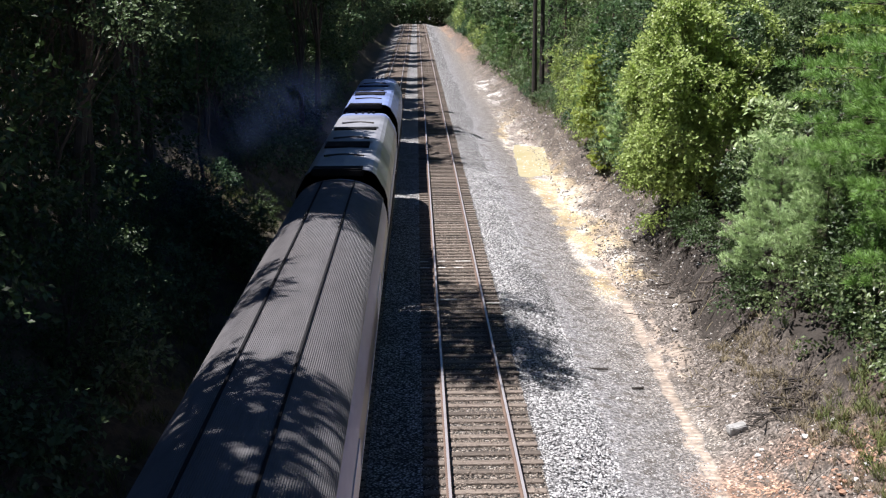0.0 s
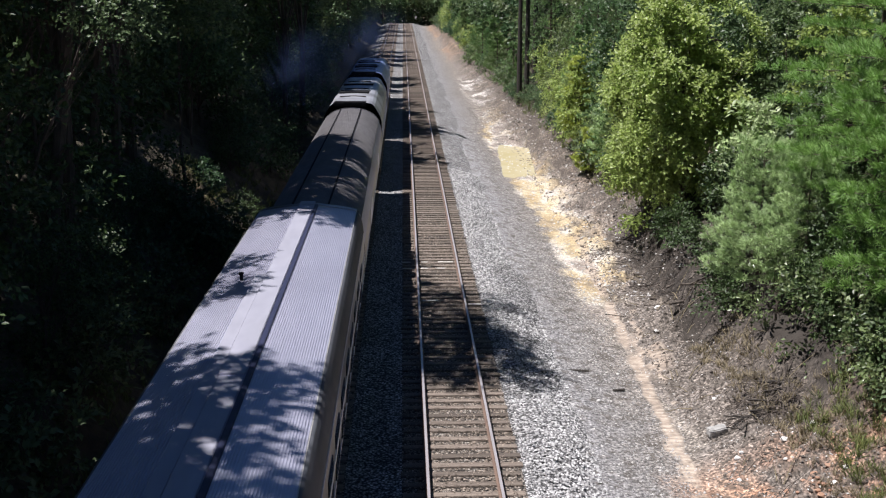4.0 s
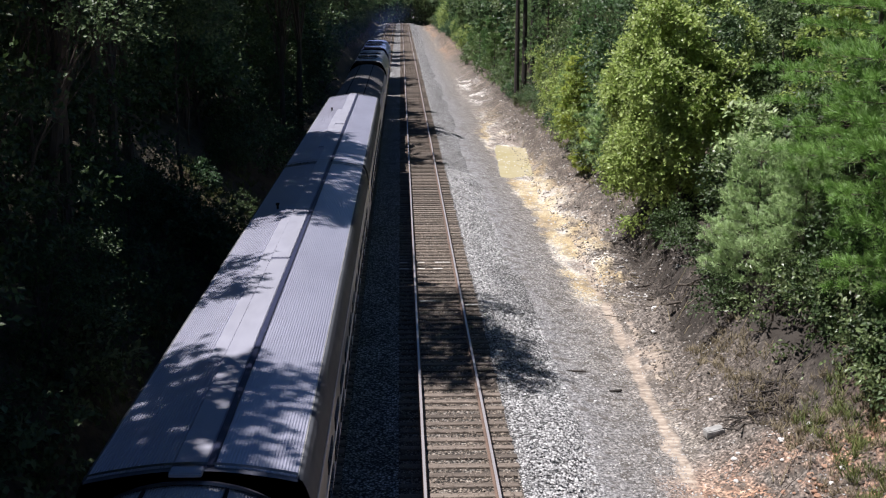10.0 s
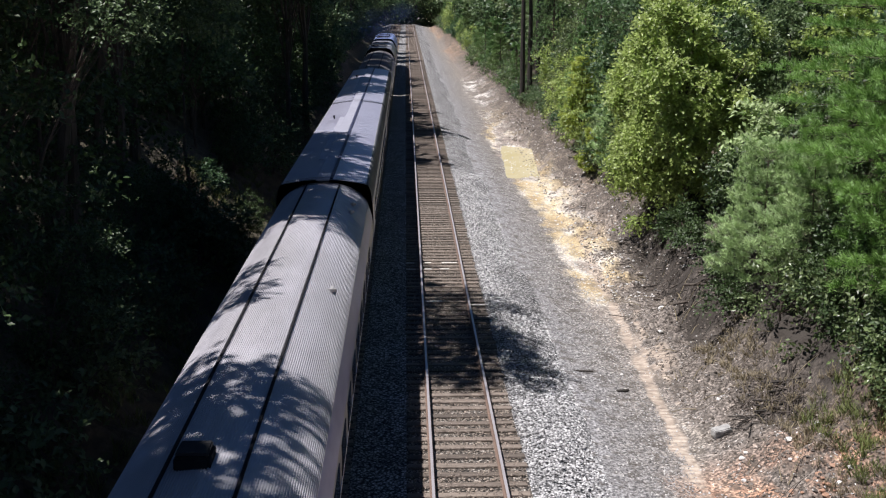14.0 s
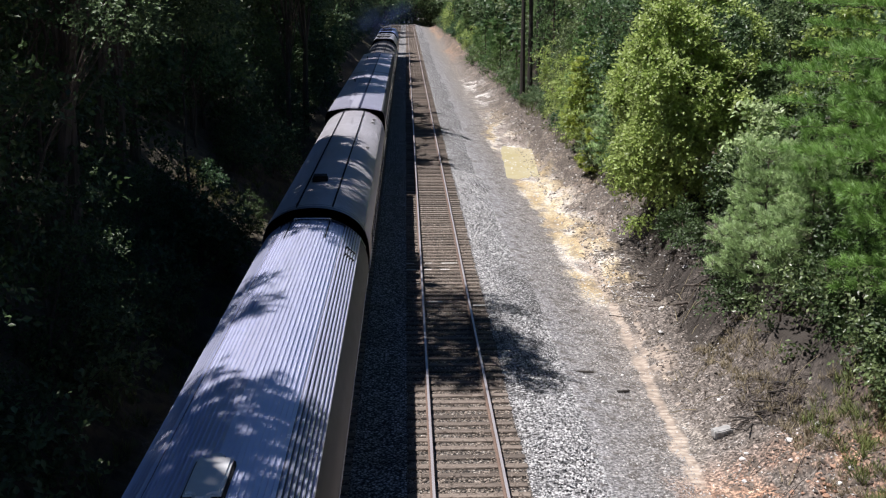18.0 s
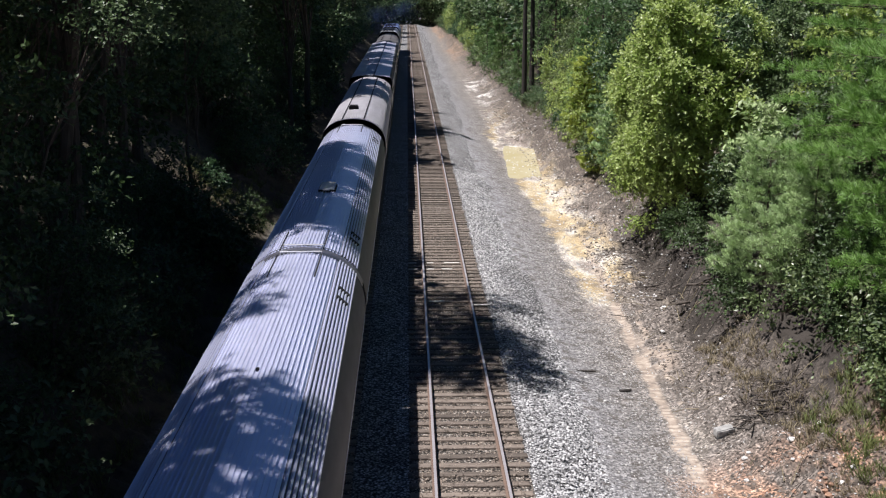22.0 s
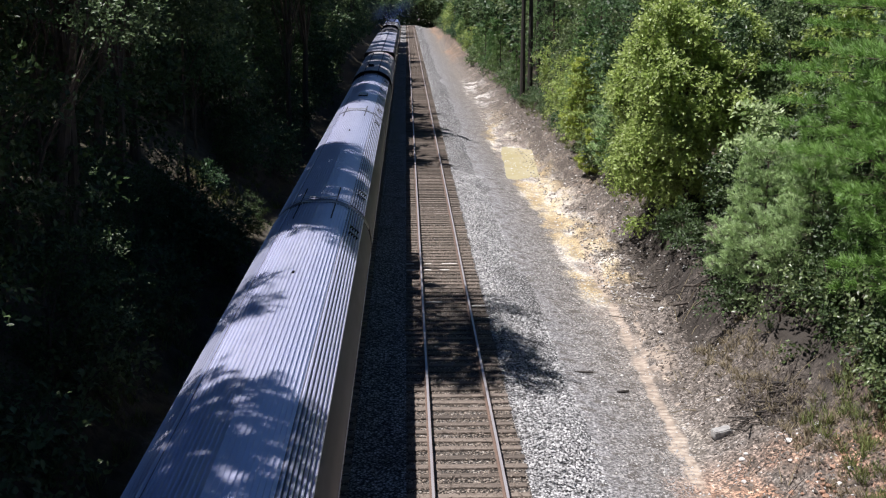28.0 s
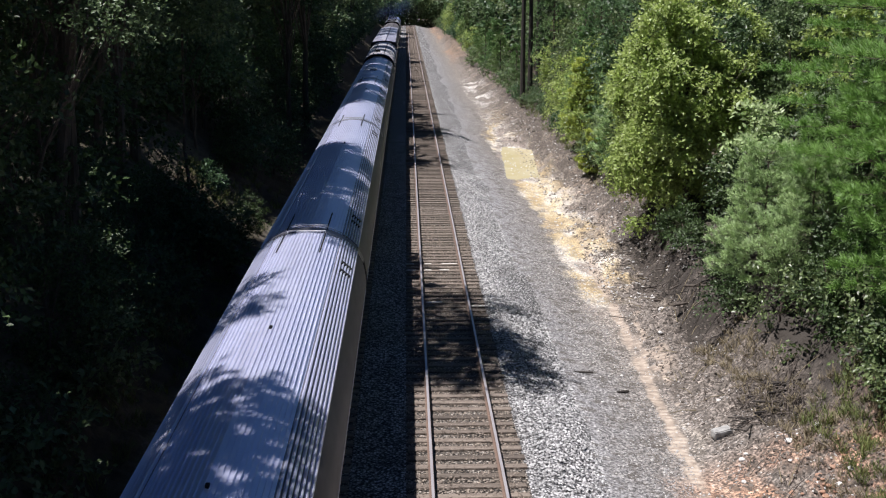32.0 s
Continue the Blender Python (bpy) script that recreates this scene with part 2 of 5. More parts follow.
# leaf colour darkened to hold the shade of left bank and undergrowth
M["leaf_dark"] = material("shaded_leaf", ((0.035, 0.065, 0.022), (0.075, 0.12, 0.035)), 0.6, rough=0.5, island=0.5, translucent=0.25)
M["needle"] = material("pine_needle", ((0.13, 0.23, 0.075), (0.24, 0.35, 0.13)), 1.2, rough=0.5, island=0.25, translucent=0.2, tint=0.3)
M["needle_fresh"] = material("fresh_pine_needle", ((0.11, 0.23, 0.038), (0.205, 0.36, 0.08)), 0.9, rough=0.5, island=0.2, translucent=0.3)
M["leaf_twig"] = material("small_shrub_leaf", ((0.06, 0.095, 0.035), (0.21, 0.27, 0.11)), 1.5, rough=0.35, island=0.5, translucent=0.3)
M["needle_blue"] = material("blue_green_needle", ((0.22, 0.335, 0.125), (0.40, 0.53, 0.23)), 1.2, rough=0.5, island=0.25, translucent=0.2)
M["dry_grass"] = material("dry_grass", ((0.17, 0.14, 0.09), (0.31, 0.26, 0.165)), 2, rough=0.8, island=0.4, translucent=0.2)
M["grass"] = material("weed_grass", ((0.08, 0.11, 0.03), (0.18, 0.2, 0.06)), 2, rough=0.7, island=0.4, translucent=0.2)
M["stone"] = material("pale_stone", ((0.42, 0.41, 0.4), (0.62, 0.6, 0.57)), 7, rough=0.9, bump=0.5, island=0.3)
M["concrete"] = material("weathered_concrete", ((0.30, 0.295, 0.285), (0.47, 0.46, 0.445)), 9, rough=0.95, bump=0.5, stain=(0.12, 0.115, 0.105), stain_scale=3)
M["clay"] = material("red_clay", ((0.30, 0.165, 0.105), (0.43, 0.27, 0.19)), 9, rough=0.95, bump=0.6, stain=(0.35, 0.24, 0.18), stain_scale=3)
M["clod"] = material("earth_clod", ((0.075, 0.063, 0.054), (0.22, 0.188, 0.16)), 9, rough=0.95, bump=0.5, island=0.5)
M["crib_stone"] = material("crib_stone", ((0.17, 0.138, 0.11), (0.34, 0.285, 0.235)), 12, rough=0.9, island=0.6)
M["wood"] = material("dead_wood", ((0.06, 0.048, 0.04), (0.15, 0.125, 0.105)), 9, rough=0.95, bump=0.6, island=0.4)
M["char"] = material("charred_wood", ((0.025, 0.022, 0.02), (0.07, 0.06, 0.052)), 9, rough=0.95, bump=0.6)
M["mud_water"] = material("muddy_water", ((0.56, 0.48, 0.26), (0.64, 0.56, 0.36)), 0.6, rough=0.2, stain=(0.68, 0.62, 0.46), stain_scale=0.5)


# ---- mesh helpers ----
def mesh_of(name, verts, faces, mats, slots=None, smooth=False):
    me = bpy.data.meshes.new(name)
    verts, faces = np.asarray(verts, np.float32), np.asarray(faces, np.int32)
    k = faces.shape[1]
    me.vertices.add(len(verts))
    me.vertices.foreach_set("co", verts.ravel())
    me.loops.add(faces.size)
    me.loops.foreach_set("vertex_index", faces.ravel())
    me.polygons.add(len(faces))
    me.polygons.foreach_set("loop_start", np.arange(0, faces.size, k, dtype=np.int32))
    me.polygons.foreach_set("loop_total", np.full(len(faces), k, np.int32))
    for m in mats if isinstance(mats, (list, tuple)) else (mats,):
        me.materials.append(m)
    if slots is not None:
        me.polygons.foreach_set("material_index", np.asarray(slots, np.int32))
    me.polygons.foreach_set("use_smooth", np.full(len(faces), smooth))
    me.update(calc_edges=True)
    me.validate()
    return me


def part(name, bm, mat, parent=None, label=""):
    """Links a bmesh (or a mesh) as one object under a thing or a part."""
    if isinstance(bm, bmesh.types.BMesh):
        me = bpy.data.meshes.new(name)
        bm.to_mesh(me)
        bm.free()
        me.materials.append(mat)
    else:
        me = bm
    ob = new(name, me)
    ob.parent = parent
    return tagged(ob, label) if label else ob


def boxes(list_, bevel=0.0):
    """A bmesh of boxes: (x0, x1, y0, y1, z0, z1)."""
    bm = bmesh.new()
    for x0, x1, y0, y1, z0, z1 in list_:
        bmesh.ops.create_cube(bm, size=1.0, matrix=Matrix.Translation(((x0 + x1) / 2, (y0 + y1) / 2, (z0 + z1) / 2))
                                  @ Matrix.Diagonal((x1 - x0, y1 - y0, z1 - z0, 1)))
    if bevel:
        bmesh.ops.bevel(bm, geom=list(bm.edges), offset=bevel, segments=2, affect="EDGES")
    return bm


def rounded(x0, x1, y0, y1, z0, z1, corner, edge):
    """A flat box with rounded corners in plan and a softened top edge."""
    bm = boxes([(x0, x1, y0, y1, z0, z1)])
    up = [e for e in bm.edges if abs(e.verts[0].co.z - e.verts[1].co.z) > 1e-4]
    bmesh.ops.bevel(bm, geom=up, offset=corner, segments=5, affect="EDGES")
    top = [e for e in bm.edges if min(v.co.z for v in e.verts) > z1 - 1e-4]
    bmesh.ops.bevel(bm, geom=top, offset=edge, segments=2, affect="EDGES")
    return bm


def rod(p, q, r0, r1=None, sides=8, bm=None):
    bm = bm or bmesh.new()
    p, q = Vector(p), Vector(q)
    d = q - p
    m = Matrix.Translation((p + q) / 2) @ d.to_track_quat("Z", "Y").to_matrix().to_4x4()
    bmesh.ops.create_cone(bm, cap_ends=True, segments=sides, radius1=r0, radius2=r0 if r1 is None else r1, depth=d.length, matrix=m)
    return bm


def strip_mesh(name, prof, y0, y1, mat, smooth=False, steps=1):
    """A sheet: the profile [(x, z)] drawn along y."""
    p = np.asarray(prof, float)
    n = len(p)
    ys = np.linspace(y0, y1, steps + 1)
    v = np.concatenate([np.column_stack([p[:, 0], np.full(n, y), p[:, 1]]) for y in ys])
    i = np.arange(n - 1)
    f = np.concatenate([np.column_stack([i + a * n, i + 1 + a * n, i + 1 + (a + 1) * n, i + (a + 1) * n]) for a in range(steps)])
    return mesh_of(name, v, f, mat, smooth=smooth)


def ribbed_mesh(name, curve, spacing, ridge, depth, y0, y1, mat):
    """A ribbed sheet along y; shade between the ribs is put into the valleys' dark colour."""
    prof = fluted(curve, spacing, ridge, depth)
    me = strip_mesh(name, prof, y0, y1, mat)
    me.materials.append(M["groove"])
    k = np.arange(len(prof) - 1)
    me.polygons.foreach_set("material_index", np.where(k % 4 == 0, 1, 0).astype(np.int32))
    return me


def rim(parent, curve, y0, y1, rise):
    """Rounded band round the roof's end, over the rib ends."""
    t = np.gradient(curve, axis=0)
    t /= np.linalg.norm(t, axis=1)[:, None]
    out = curve + np.column_stack([-t[:, 1], t[:, 0]]) * rise
    prof = np.vstack([curve[:1], out[::3], curve[-1:]])
    part("end_rim", strip_mesh("end_rim", prof, y0, y1, M["steel_side"]), None, parent, "smooth metal end rim")


def smooth_curve(points, step=0.02):
    """Catmull-Rom through the points, at even steps."""
    p = np.asarray(points, float)
    q = np.vstack([2 * p[0] - p[1], p, 2 * p[-1] - p[-2]])
    out = []
    for i in range(1, len(q) - 2):
        t = np.linspace(0, 1, 40, endpoint=False)[:, None]
        a, b, c, d = q[i - 1], q[i], q[i + 1], q[i + 2]
        out.append(0.5 * (2 * b + (c - a) * t + (2 * a - 5 * b + 4 * c - d) * t ** 2 + (3 * b - a - 3 * c + d) * t ** 3))
    out = np.vstack(out + [p[-1:]])
    s = np.concatenate([[0], np.cumsum(np.linalg.norm(np.diff(out, axis=0), axis=1))])
    u = np.linspace(0, s[-1], max(2, int(s[-1] / step)))
    return np.column_stack([np.interp(u, s, out[:, k]) for k in (0, 1)])


def fluted(curve, spacing, ridge, depth):
    """Flat ridges standing on a curve, each `ridge` wide, every `spacing`."""
    s = np.concatenate([[0], np.cumsum(np.linalg.norm(np.diff(curve, axis=0), axis=1))])
    n = int(s[-1] / spacing)
    off = (s[-1] - n * spacing) / 2
    us, hs = [0], [0]
    for i in range(n):
        a = off + i * spacing + (spacing - ridge) / 2
        us += [a, a + ridge * 0.25, a + ridge * 0.75, a + ridge]
        hs += [0, depth, depth, 0]
    us.append(s[-1])
    hs.append(0)
    us, hs = np.array(us), np.array(hs)
    p = np.column_stack([np.interp(us, s, curve[:, k]) for k in (0, 1)])
    t = np.gradient(curve, axis=0)
    t /= np.linalg.norm(t, axis=1)[:, None]
    tt = np.column_stack([np.interp(us, s, t[:, k]) for k in (0, 1)])
    return p + np.column_stack([-tt[:, 1], tt[:, 0]]) * hs[:, None] * (1 if tt[0, 0] >= 0 else -1)


# ---- ground ----
TRACK_L = -3.82          # centre of the track that the train uses; the other track's centre is x = 0


def bank_right(x):
    return np.interp(x, [2.9, 4.2, 5.2, 6.0, 7.0, 8.2, 9.0, 9.8, 12, 16, 24, 60], [-0.62, -0.9, -1.05, -1.08, -0.75, -0.2, 0.35, 1.1, 2.2, 3.3, 4.8, 6.0])


def bank_left(x):
    return np.interp(-x, [6.4, 7.2, 8.2, 9.5, 12, 15, 20, 60], [-0.55, -0.75, -0.3, 0.9, 3.2, 5.2, 6.6, 7.5])


def lattice(x, y, s, seed):
    """Smooth value noise on numpy arrays."""
    rng = np.random.RandomState(seed)
    g = rng.rand(64, 64)
    u, v = x / s, y / s
    i, j = np.floor(u).astype(int), np.floor(v).astype(int)
    a, b = u - i, v - j
    a, b = a * a * (3 - 2 * a), b * b * (3 - 2 * b)
    return (g[i % 64, j % 64] * (1 - a) * (1 - b) + g[(i + 1) % 64, j % 64] * a * (1 - b)
            + g[i % 64, (j + 1) % 64] * (1 - a) * b + g[(i + 1) % 64, (j + 1) % 64] * a * b) - 0.5


def ground_z(x, y):
    x, y = np.asarray(x, float), np.asarray(y, float)
    z = np.where(x > 0, bank_right(x + 0.5 * lattice(x * 0, y, 7, 3)), bank_left(x + 0.6 * lattice(x * 0, y, 6, 4)))
    z = np.where((x > -6.2) & (x < 2.7), -0.75, z)
    rough = np.clip((np.abs(x - 0.0) - 3.0) / 4.0, 0, 1) * np.where(x > 0, 1, (x < -6.5))
    z = z + rough * (0.55 * lattice(x, y, 1.9, 5) + 0.42 * lattice(x, y, 0.6, 6) + 0.3 * lattice(x, y, 0.26, 7)) * np.where(x > 0, np.clip((x - 6.0) / 1.5, 0.15, 1), 1)
    # eroded scarp along the foot of the bank
    foot = np.interp(y, [24, 27, 32, 40, 48], [8.65, 8.6, 8.05, 8.15, 8.6]) + 0.7 * lattice(x * 0, y, 1.7, 14) + 0.3 * lattice(x * 0, y, 0.5, 15)
    high = np.clip((y - 23.5) / 2, 0, 1) * np.clip((50 - y) / 3, 0, 1) * np.interp(y, [31, 35], [0.3, 0.75])
    d = x - foot
    z = z + high * np.where(d < 0, -0.5 * np.exp(-(d / 0.8) ** 2), -0.5 + 0.95 * np.clip(d / 0.5, 0, 1)) * np.where(d < 0, 1, np.exp(-(np.maximum(d, 0) / 1.4) ** 2))
    # clay mound where the cutting bends
    z = z + 1.5 * np.exp(-((x - 7.6) / 0.9) ** 2 - ((y - 235) / 28) ** 2)
    # hollow that holds the puddle
    w = np.clip((1.75 - np.abs(x - 6.2 - 0.075 * (y - 75))) / 0.8, 0, 1) * np.clip((8.4 - np.abs(y - 75)) / 1.6, 0, 1)
    z = z * (1 - w) - 1.07 * w
    z = z + 1.6 * np.clip((np.abs(x) - 10) / 10, 0, 1) * lattice(x, y, 11, 8)
    return z


def ground():
    xs = np.concatenate([np.arange(-300, -40, 20), np.arange(-40, -14, 2), np.arange(-14, -6, 0.4), np.arange(-6, 2.6, 1.2),
                         np.arange(2.6, 12, 0.1), np.arange(12, 16, 0.4), np.arange(16, 40, 2), np.arange(40, 301, 20)])
    ys = np.concatenate([np.arange(-300, 16, 6), np.arange(16, 46, 0.11), np.arange(46, 80, 0.4), np.arange(80, 160, 1.6),
                         np.arange(160, 400, 6), np.arange(400, 1601, 60)])
    X, Y = np.meshgrid(xs, ys)
    Z = ground_z(X, Y)
    n = len(xs)
    i, j = np.meshgrid(np.arange(n - 1), np.arange(len(ys) - 1))
    a = (j * n + i).ravel()
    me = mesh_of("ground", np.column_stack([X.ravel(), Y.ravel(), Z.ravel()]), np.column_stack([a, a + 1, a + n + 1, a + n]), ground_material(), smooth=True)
    return tagged(new("ground", me), "eroded sandy clay cutting with leaf litter and a muddy ditch", "ground", kind="structure")


def ground_material():
    m = bpy.data.materials.new("cutting_soil")
    m.use_nodes = True
    n, l = m.node_tree.nodes, m.node_tree.links
    b = n["Principled BSDF"]
    b.inputs["Roughness"].default_value = 0.95
    geo = n.new("ShaderNodeTexCoord")
    sep = n.new("ShaderNodeSeparateXYZ")
    l.new(geo.outputs["Object"], sep.inputs[0])

    def tex(scale, detail=5.0, stretch=(1, 0.5, 1)):
        mp = n.new("ShaderNodeMapping")
        mp.inputs["Scale"].default_value = stretch
        l.new(geo.outputs["Object"], mp.inputs[0])
        t = n.new("ShaderNodeTexNoise")
        t.inputs["Scale"].default_value, t.inputs["Detail"].default_value = scale, detail
        l.new(mp.outputs[0], t.inputs["Vector"])
        return t.outputs["Fac"]

    def maths(op, a, c):
        x = n.new("ShaderNodeMath")
        x.operation = op
        for s, v in ((x.inputs[0], a), (x.inputs[1], c)):
            if isinstance(v, (int, float)):
                s.default_value = v
            else:
                l.new(v, s)
        return x.outputs[0]

    def span(v, a, c):
        r = n.new("ShaderNodeMapRange")
        r.inputs[1].default_value, r.inputs[2].default_value = a, c
        l.new(v, r.inputs[0])
        return r.outputs[0]

    def ramp(v, stops):
        r = n.new("ShaderNodeValToRGB")
        e = r.color_ramp.elements
        while len(e) < len(stops):
            e.new(0.5)
        for k, (p, c) in zip(e, stops):
            k.position, k.color = p, (*c, 1)
        l.new(v, r.inputs[0])
        return r.outputs[0]

    def mixed(f, a, c, blend="MIX"):
        x = n.new("ShaderNodeMix")
        x.data_type, x.blend_type = "RGBA", blend
        for s, v in ((x.inputs[0], f), (x.inputs[6], a), (x.inputs[7], c)):
            if isinstance(v, tuple):
                s.default_value = (*v, 1)
            elif isinstance(v, (int, float)):
                s.default_value = v
            else:
                l.new(v, s)
        return x.outputs[2]

    x, y = sep.outputs["X"], sep.outputs["Y"]
    wander = maths("MULTIPLY", maths("SUBTRACT", tex(0.13, 3), 0.5), 2.0)
    wiggle = maths("MULTIPLY", maths("SUBTRACT", tex(1.5, 6), 0.5), 1.5)
    xx = maths("ADD", maths("ADD", x, wander), wiggle)
    zone = span(xx, 2.0, 12.0)
    grey = (0.275, 0.271, 0.274)
    base = ramp(zone, [(0.0, grey), (0.12, grey), (0.25, (0.235, 0.22, 0.205)), (0.335, (0.25, 0.225, 0.20)), (0.352, (0.27, 0.24, 0.21)),
                       (0.372, (0.27, 0.24, 0.205)), (0.39, (0.215, 0.19, 0.168)), (0.5, (0.20, 0.172, 0.148)), (0.62, (0.15, 0.127, 0.107)), (0.70, (0.085, 0.071, 0.06)),
                       (1.0, (0.085, 0.07, 0.052))])
    # yellow and white sand washed along the ditch, farther off
    ditch = maths("MULTIPLY", span(xx, 4.9, 5.3), span(xx, 7.8, 7.0))
    far = maths("MULTIPLY", maths("MULTIPLY", span(y, 37, 43), span(y, 112, 84)), span(tex(0.5, 5), 0.38, 0.48))
    sand = ramp(tex(0.45, 6, (1, 0.3, 1)), [(0.34, (0.27, 0.235, 0.2)), (0.43, (0.45, 0.345, 0.195)), (0.49, (0.56, 0.465, 0.31)), (0.54, (0.64, 0.585, 0.51)), (0.59, (0.33, 0.28, 0.24))])
    base = mixed(maths("MULTIPLY", ditch, far), base, sand)
    chalk = maths("MULTIPLY", maths("MULTIPLY", span(xx, 5.2, 5.8), span(xx, 8.2, 7.2)), maths("MULTIPLY", span(y, 110, 118), span(y, 148, 138)))
    chalk = maths("MULTIPLY", chalk, span(tex(0.75, 6, (1, 0.35, 1)), 0.45, 0.52))
    base = mixed(maths("MULTIPLY", chalk, 0.85), base, (0.74, 0.70, 0.65))
    # red clay laid bare close by, and again at the far end
    clay = maths("MULTIPLY", maths("MULTIPLY", span(xx, 4.4, 5.4), span(y, 26, 23.5)), span(tex(0.7, 5), 0.4, 0.55))
    base = mixed(clay, base, ramp(tex(2.5, 5), [(0.35, (0.34, 0.18, 0.11)), (0.65, (0.46, 0.31, 0.22))]))
    clay = maths("MULTIPLY", maths("MULTIPLY", span(xx, 5.2, 6.0), span(xx, 9.5, 8.0)), maths("MULTIPLY", span(y, 175, 200), span(tex(0.25, 4, (1, 0.25, 1)), 0.36, 0.5)))
    base = mixed(maths("MULTIPLY", clay, 0.8), base, (0.33, 0.22, 0.145))
    # washed-out pale and rusty patches on the slope
    slope = maths("MULTIPLY", span(xx, 6.2, 6.8), span(xx, 10.5, 9.0))
    base = mixed(maths("MULTIPLY", maths("MULTIPLY", slope, span(y, 44, 54)), maths("MULTIPLY", span(tex(0.9, 6), 0.50, 0.60), 0.5)), base, ramp(tex(1.7, 5), [(0.4, (0.30, 0.225, 0.165)), (0.6, (0.44, 0.39, 0.33))]))
    # darker weathered earth on the slope farther along
    earth = maths("MULTIPLY", maths("MULTIPLY", span(xx, 6.4, 7.2), span(y, 52, 66)), span(tex(0.8, 6, (1, 0.5, 1)), 0.34, 0.5))
    base = mixed(maths("MULTIPLY", earth, 0.6), base, (0.105, 0.084, 0.067))
    # litter, crumbs and small stones
    crumbs = span(tex(14, 4, (1, 1, 1)), 0.37, 0.64)
    vor = n.new("ShaderNodeTexVoronoi")
    vor.inputs["Scale"].default_value = 17.0
    l.new(geo.outputs["Object"], vor.inputs["Vector"])
    bits = n.new("ShaderNodeSeparateColor")
    l.new(vor.outputs["Color"], bits.inputs[0])
    base = mixed(0.8, base, ramp(bits.outputs[0], [(0.0, (0.4, 0.4, 0.41)), (0.5, (0.9, 0.9, 0.9)), (0.85, (1.25, 1.25, 1.25)), (1.0, (1.9, 1.9, 1.9))]), "MULTIPLY")
    base = mixed(0.75, base, ramp(crumbs, [(0.0, (0.18, 0.17, 0.17)), (0.45, (0.85, 0.85, 0.86)), (1.0, (1.7, 1.68, 1.68))]), "MULTIPLY")
    base = mixed(maths("MULTIPLY", span(tex(2.4, 7, (1, 1, 1)), 0.52, 0.62), 0.7), base, (0.085, 0.072, 0.06))
    base = mixed(maths("MULTIPLY", maths("MULTIPLY", ditch, far), maths("MULTIPLY", span(y, 92, 74), 0.45)), base, sand)
    # dark earth, deepened to stand in for shade under bank, heap and shrubs
    bank_shade = maths("MULTIPLY", maths("MULTIPLY", span(xx, 7.5, 8.0), span(y, 31.5, 34.5)), maths("MULTIPLY", span(y, 50, 47), span(tex(0.9, 5, (1, 1, 1)), 0.28, 0.42)))
    shrub_shade = maths("MULTIPLY", span(xx, 8.5, 9.0), maths("MULTIPLY", span(y, 24, 26), span(y, 36, 33)))
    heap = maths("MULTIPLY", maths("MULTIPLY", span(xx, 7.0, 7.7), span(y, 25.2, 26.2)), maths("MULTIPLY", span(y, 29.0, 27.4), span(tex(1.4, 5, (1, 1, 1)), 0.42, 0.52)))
    base = mixed(maths("MULTIPLY", maths("MAXIMUM", maths("MAXIMUM", bank_shade, heap), shrub_shade), 0.88), base, (0.04, 0.033, 0.027))
    # worn tyre path of pale trodden soil, and a washed patch beside it
    way = maths("ADD", maths("SUBTRACT", x, maths("MULTIPLY", maths("SUBTRACT", y, 24.0), 0.046)), maths("ADD", maths("MULTIPLY", wander, 0.18), maths("MULTIPLY", wiggle, 0.5)))
    worn = maths("MULTIPLY", maths("MULTIPLY", span(way, 5.08, 5.22), span(way, 5.56, 5.42)), maths("MULTIPLY", span(y, 52, 46), span(tex(0.8, 5, (1, 0.6, 1)), 0.36, 0.46)))
    rill = maths("MULTIPLY", maths("MULTIPLY", span(way, 5.74, 5.80), span(way, 5.98, 5.90)), maths("MULTIPLY", span(y, 40, 37), span(y, 27, 30)))
    wash = maths("MULTIPLY", maths("MULTIPLY", span(way, 5.3, 5.5), span(way, 6.4, 6.1)), maths("MULTIPLY", span(y, 31.2, 32.6), span(y, 36.5, 34.5)))
    worn = maths("MAXIMUM", worn, maths("MULTIPLY", maths("MAXIMUM", rill, wash), span(tex(1.6, 6, (1, 0.7, 1)), 0.46, 0.56)))
    lug = n.new("ShaderNodeTexWave")
    lug.inputs["Scale"].default_value, lug.inputs["Distortion"].default_value, lug.inputs["Detail"].default_value = 1.3, 3.0, 2.0
    lug.bands_direction = "Y"
    l.new(geo.outputs["Object"], lug.inputs["Vector"])
    tread = ramp(maths("ADD", maths("MULTIPLY", lug.outputs["Fac"], maths("MULTIPLY", span(y, 31, 28), 0.13)), maths("MULTIPLY", tex(5, 5, (0.6, 1.2, 1)), 1.0)),
                 [(0.3, (0.23, 0.185, 0.15)), (0.5, (0.40, 0.325, 0.26)), (0.72, (0.60, 0.51, 0.42))])
    base = mixed(maths("MULTIPLY", worn, 0.85), base, tread)
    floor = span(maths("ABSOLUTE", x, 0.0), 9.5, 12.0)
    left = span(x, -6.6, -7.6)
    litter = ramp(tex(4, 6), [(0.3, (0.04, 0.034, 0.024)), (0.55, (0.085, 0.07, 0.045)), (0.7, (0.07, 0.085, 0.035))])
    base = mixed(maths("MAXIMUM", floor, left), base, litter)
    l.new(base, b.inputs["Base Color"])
    bp = n.new("ShaderNodeBump")
    bp.inputs["Strength"].default_value, bp.inputs["Distance"].default_value = 1.0, 0.06
    l.new(tex(9, 6, (1, 1, 1)), bp.inputs["Height"])
    l.new(bp.outputs[0], b.inputs["Normal"])
    return m


ground()

# ---- the two tracks ----
Y0, Y1 = -260.0, 336.0


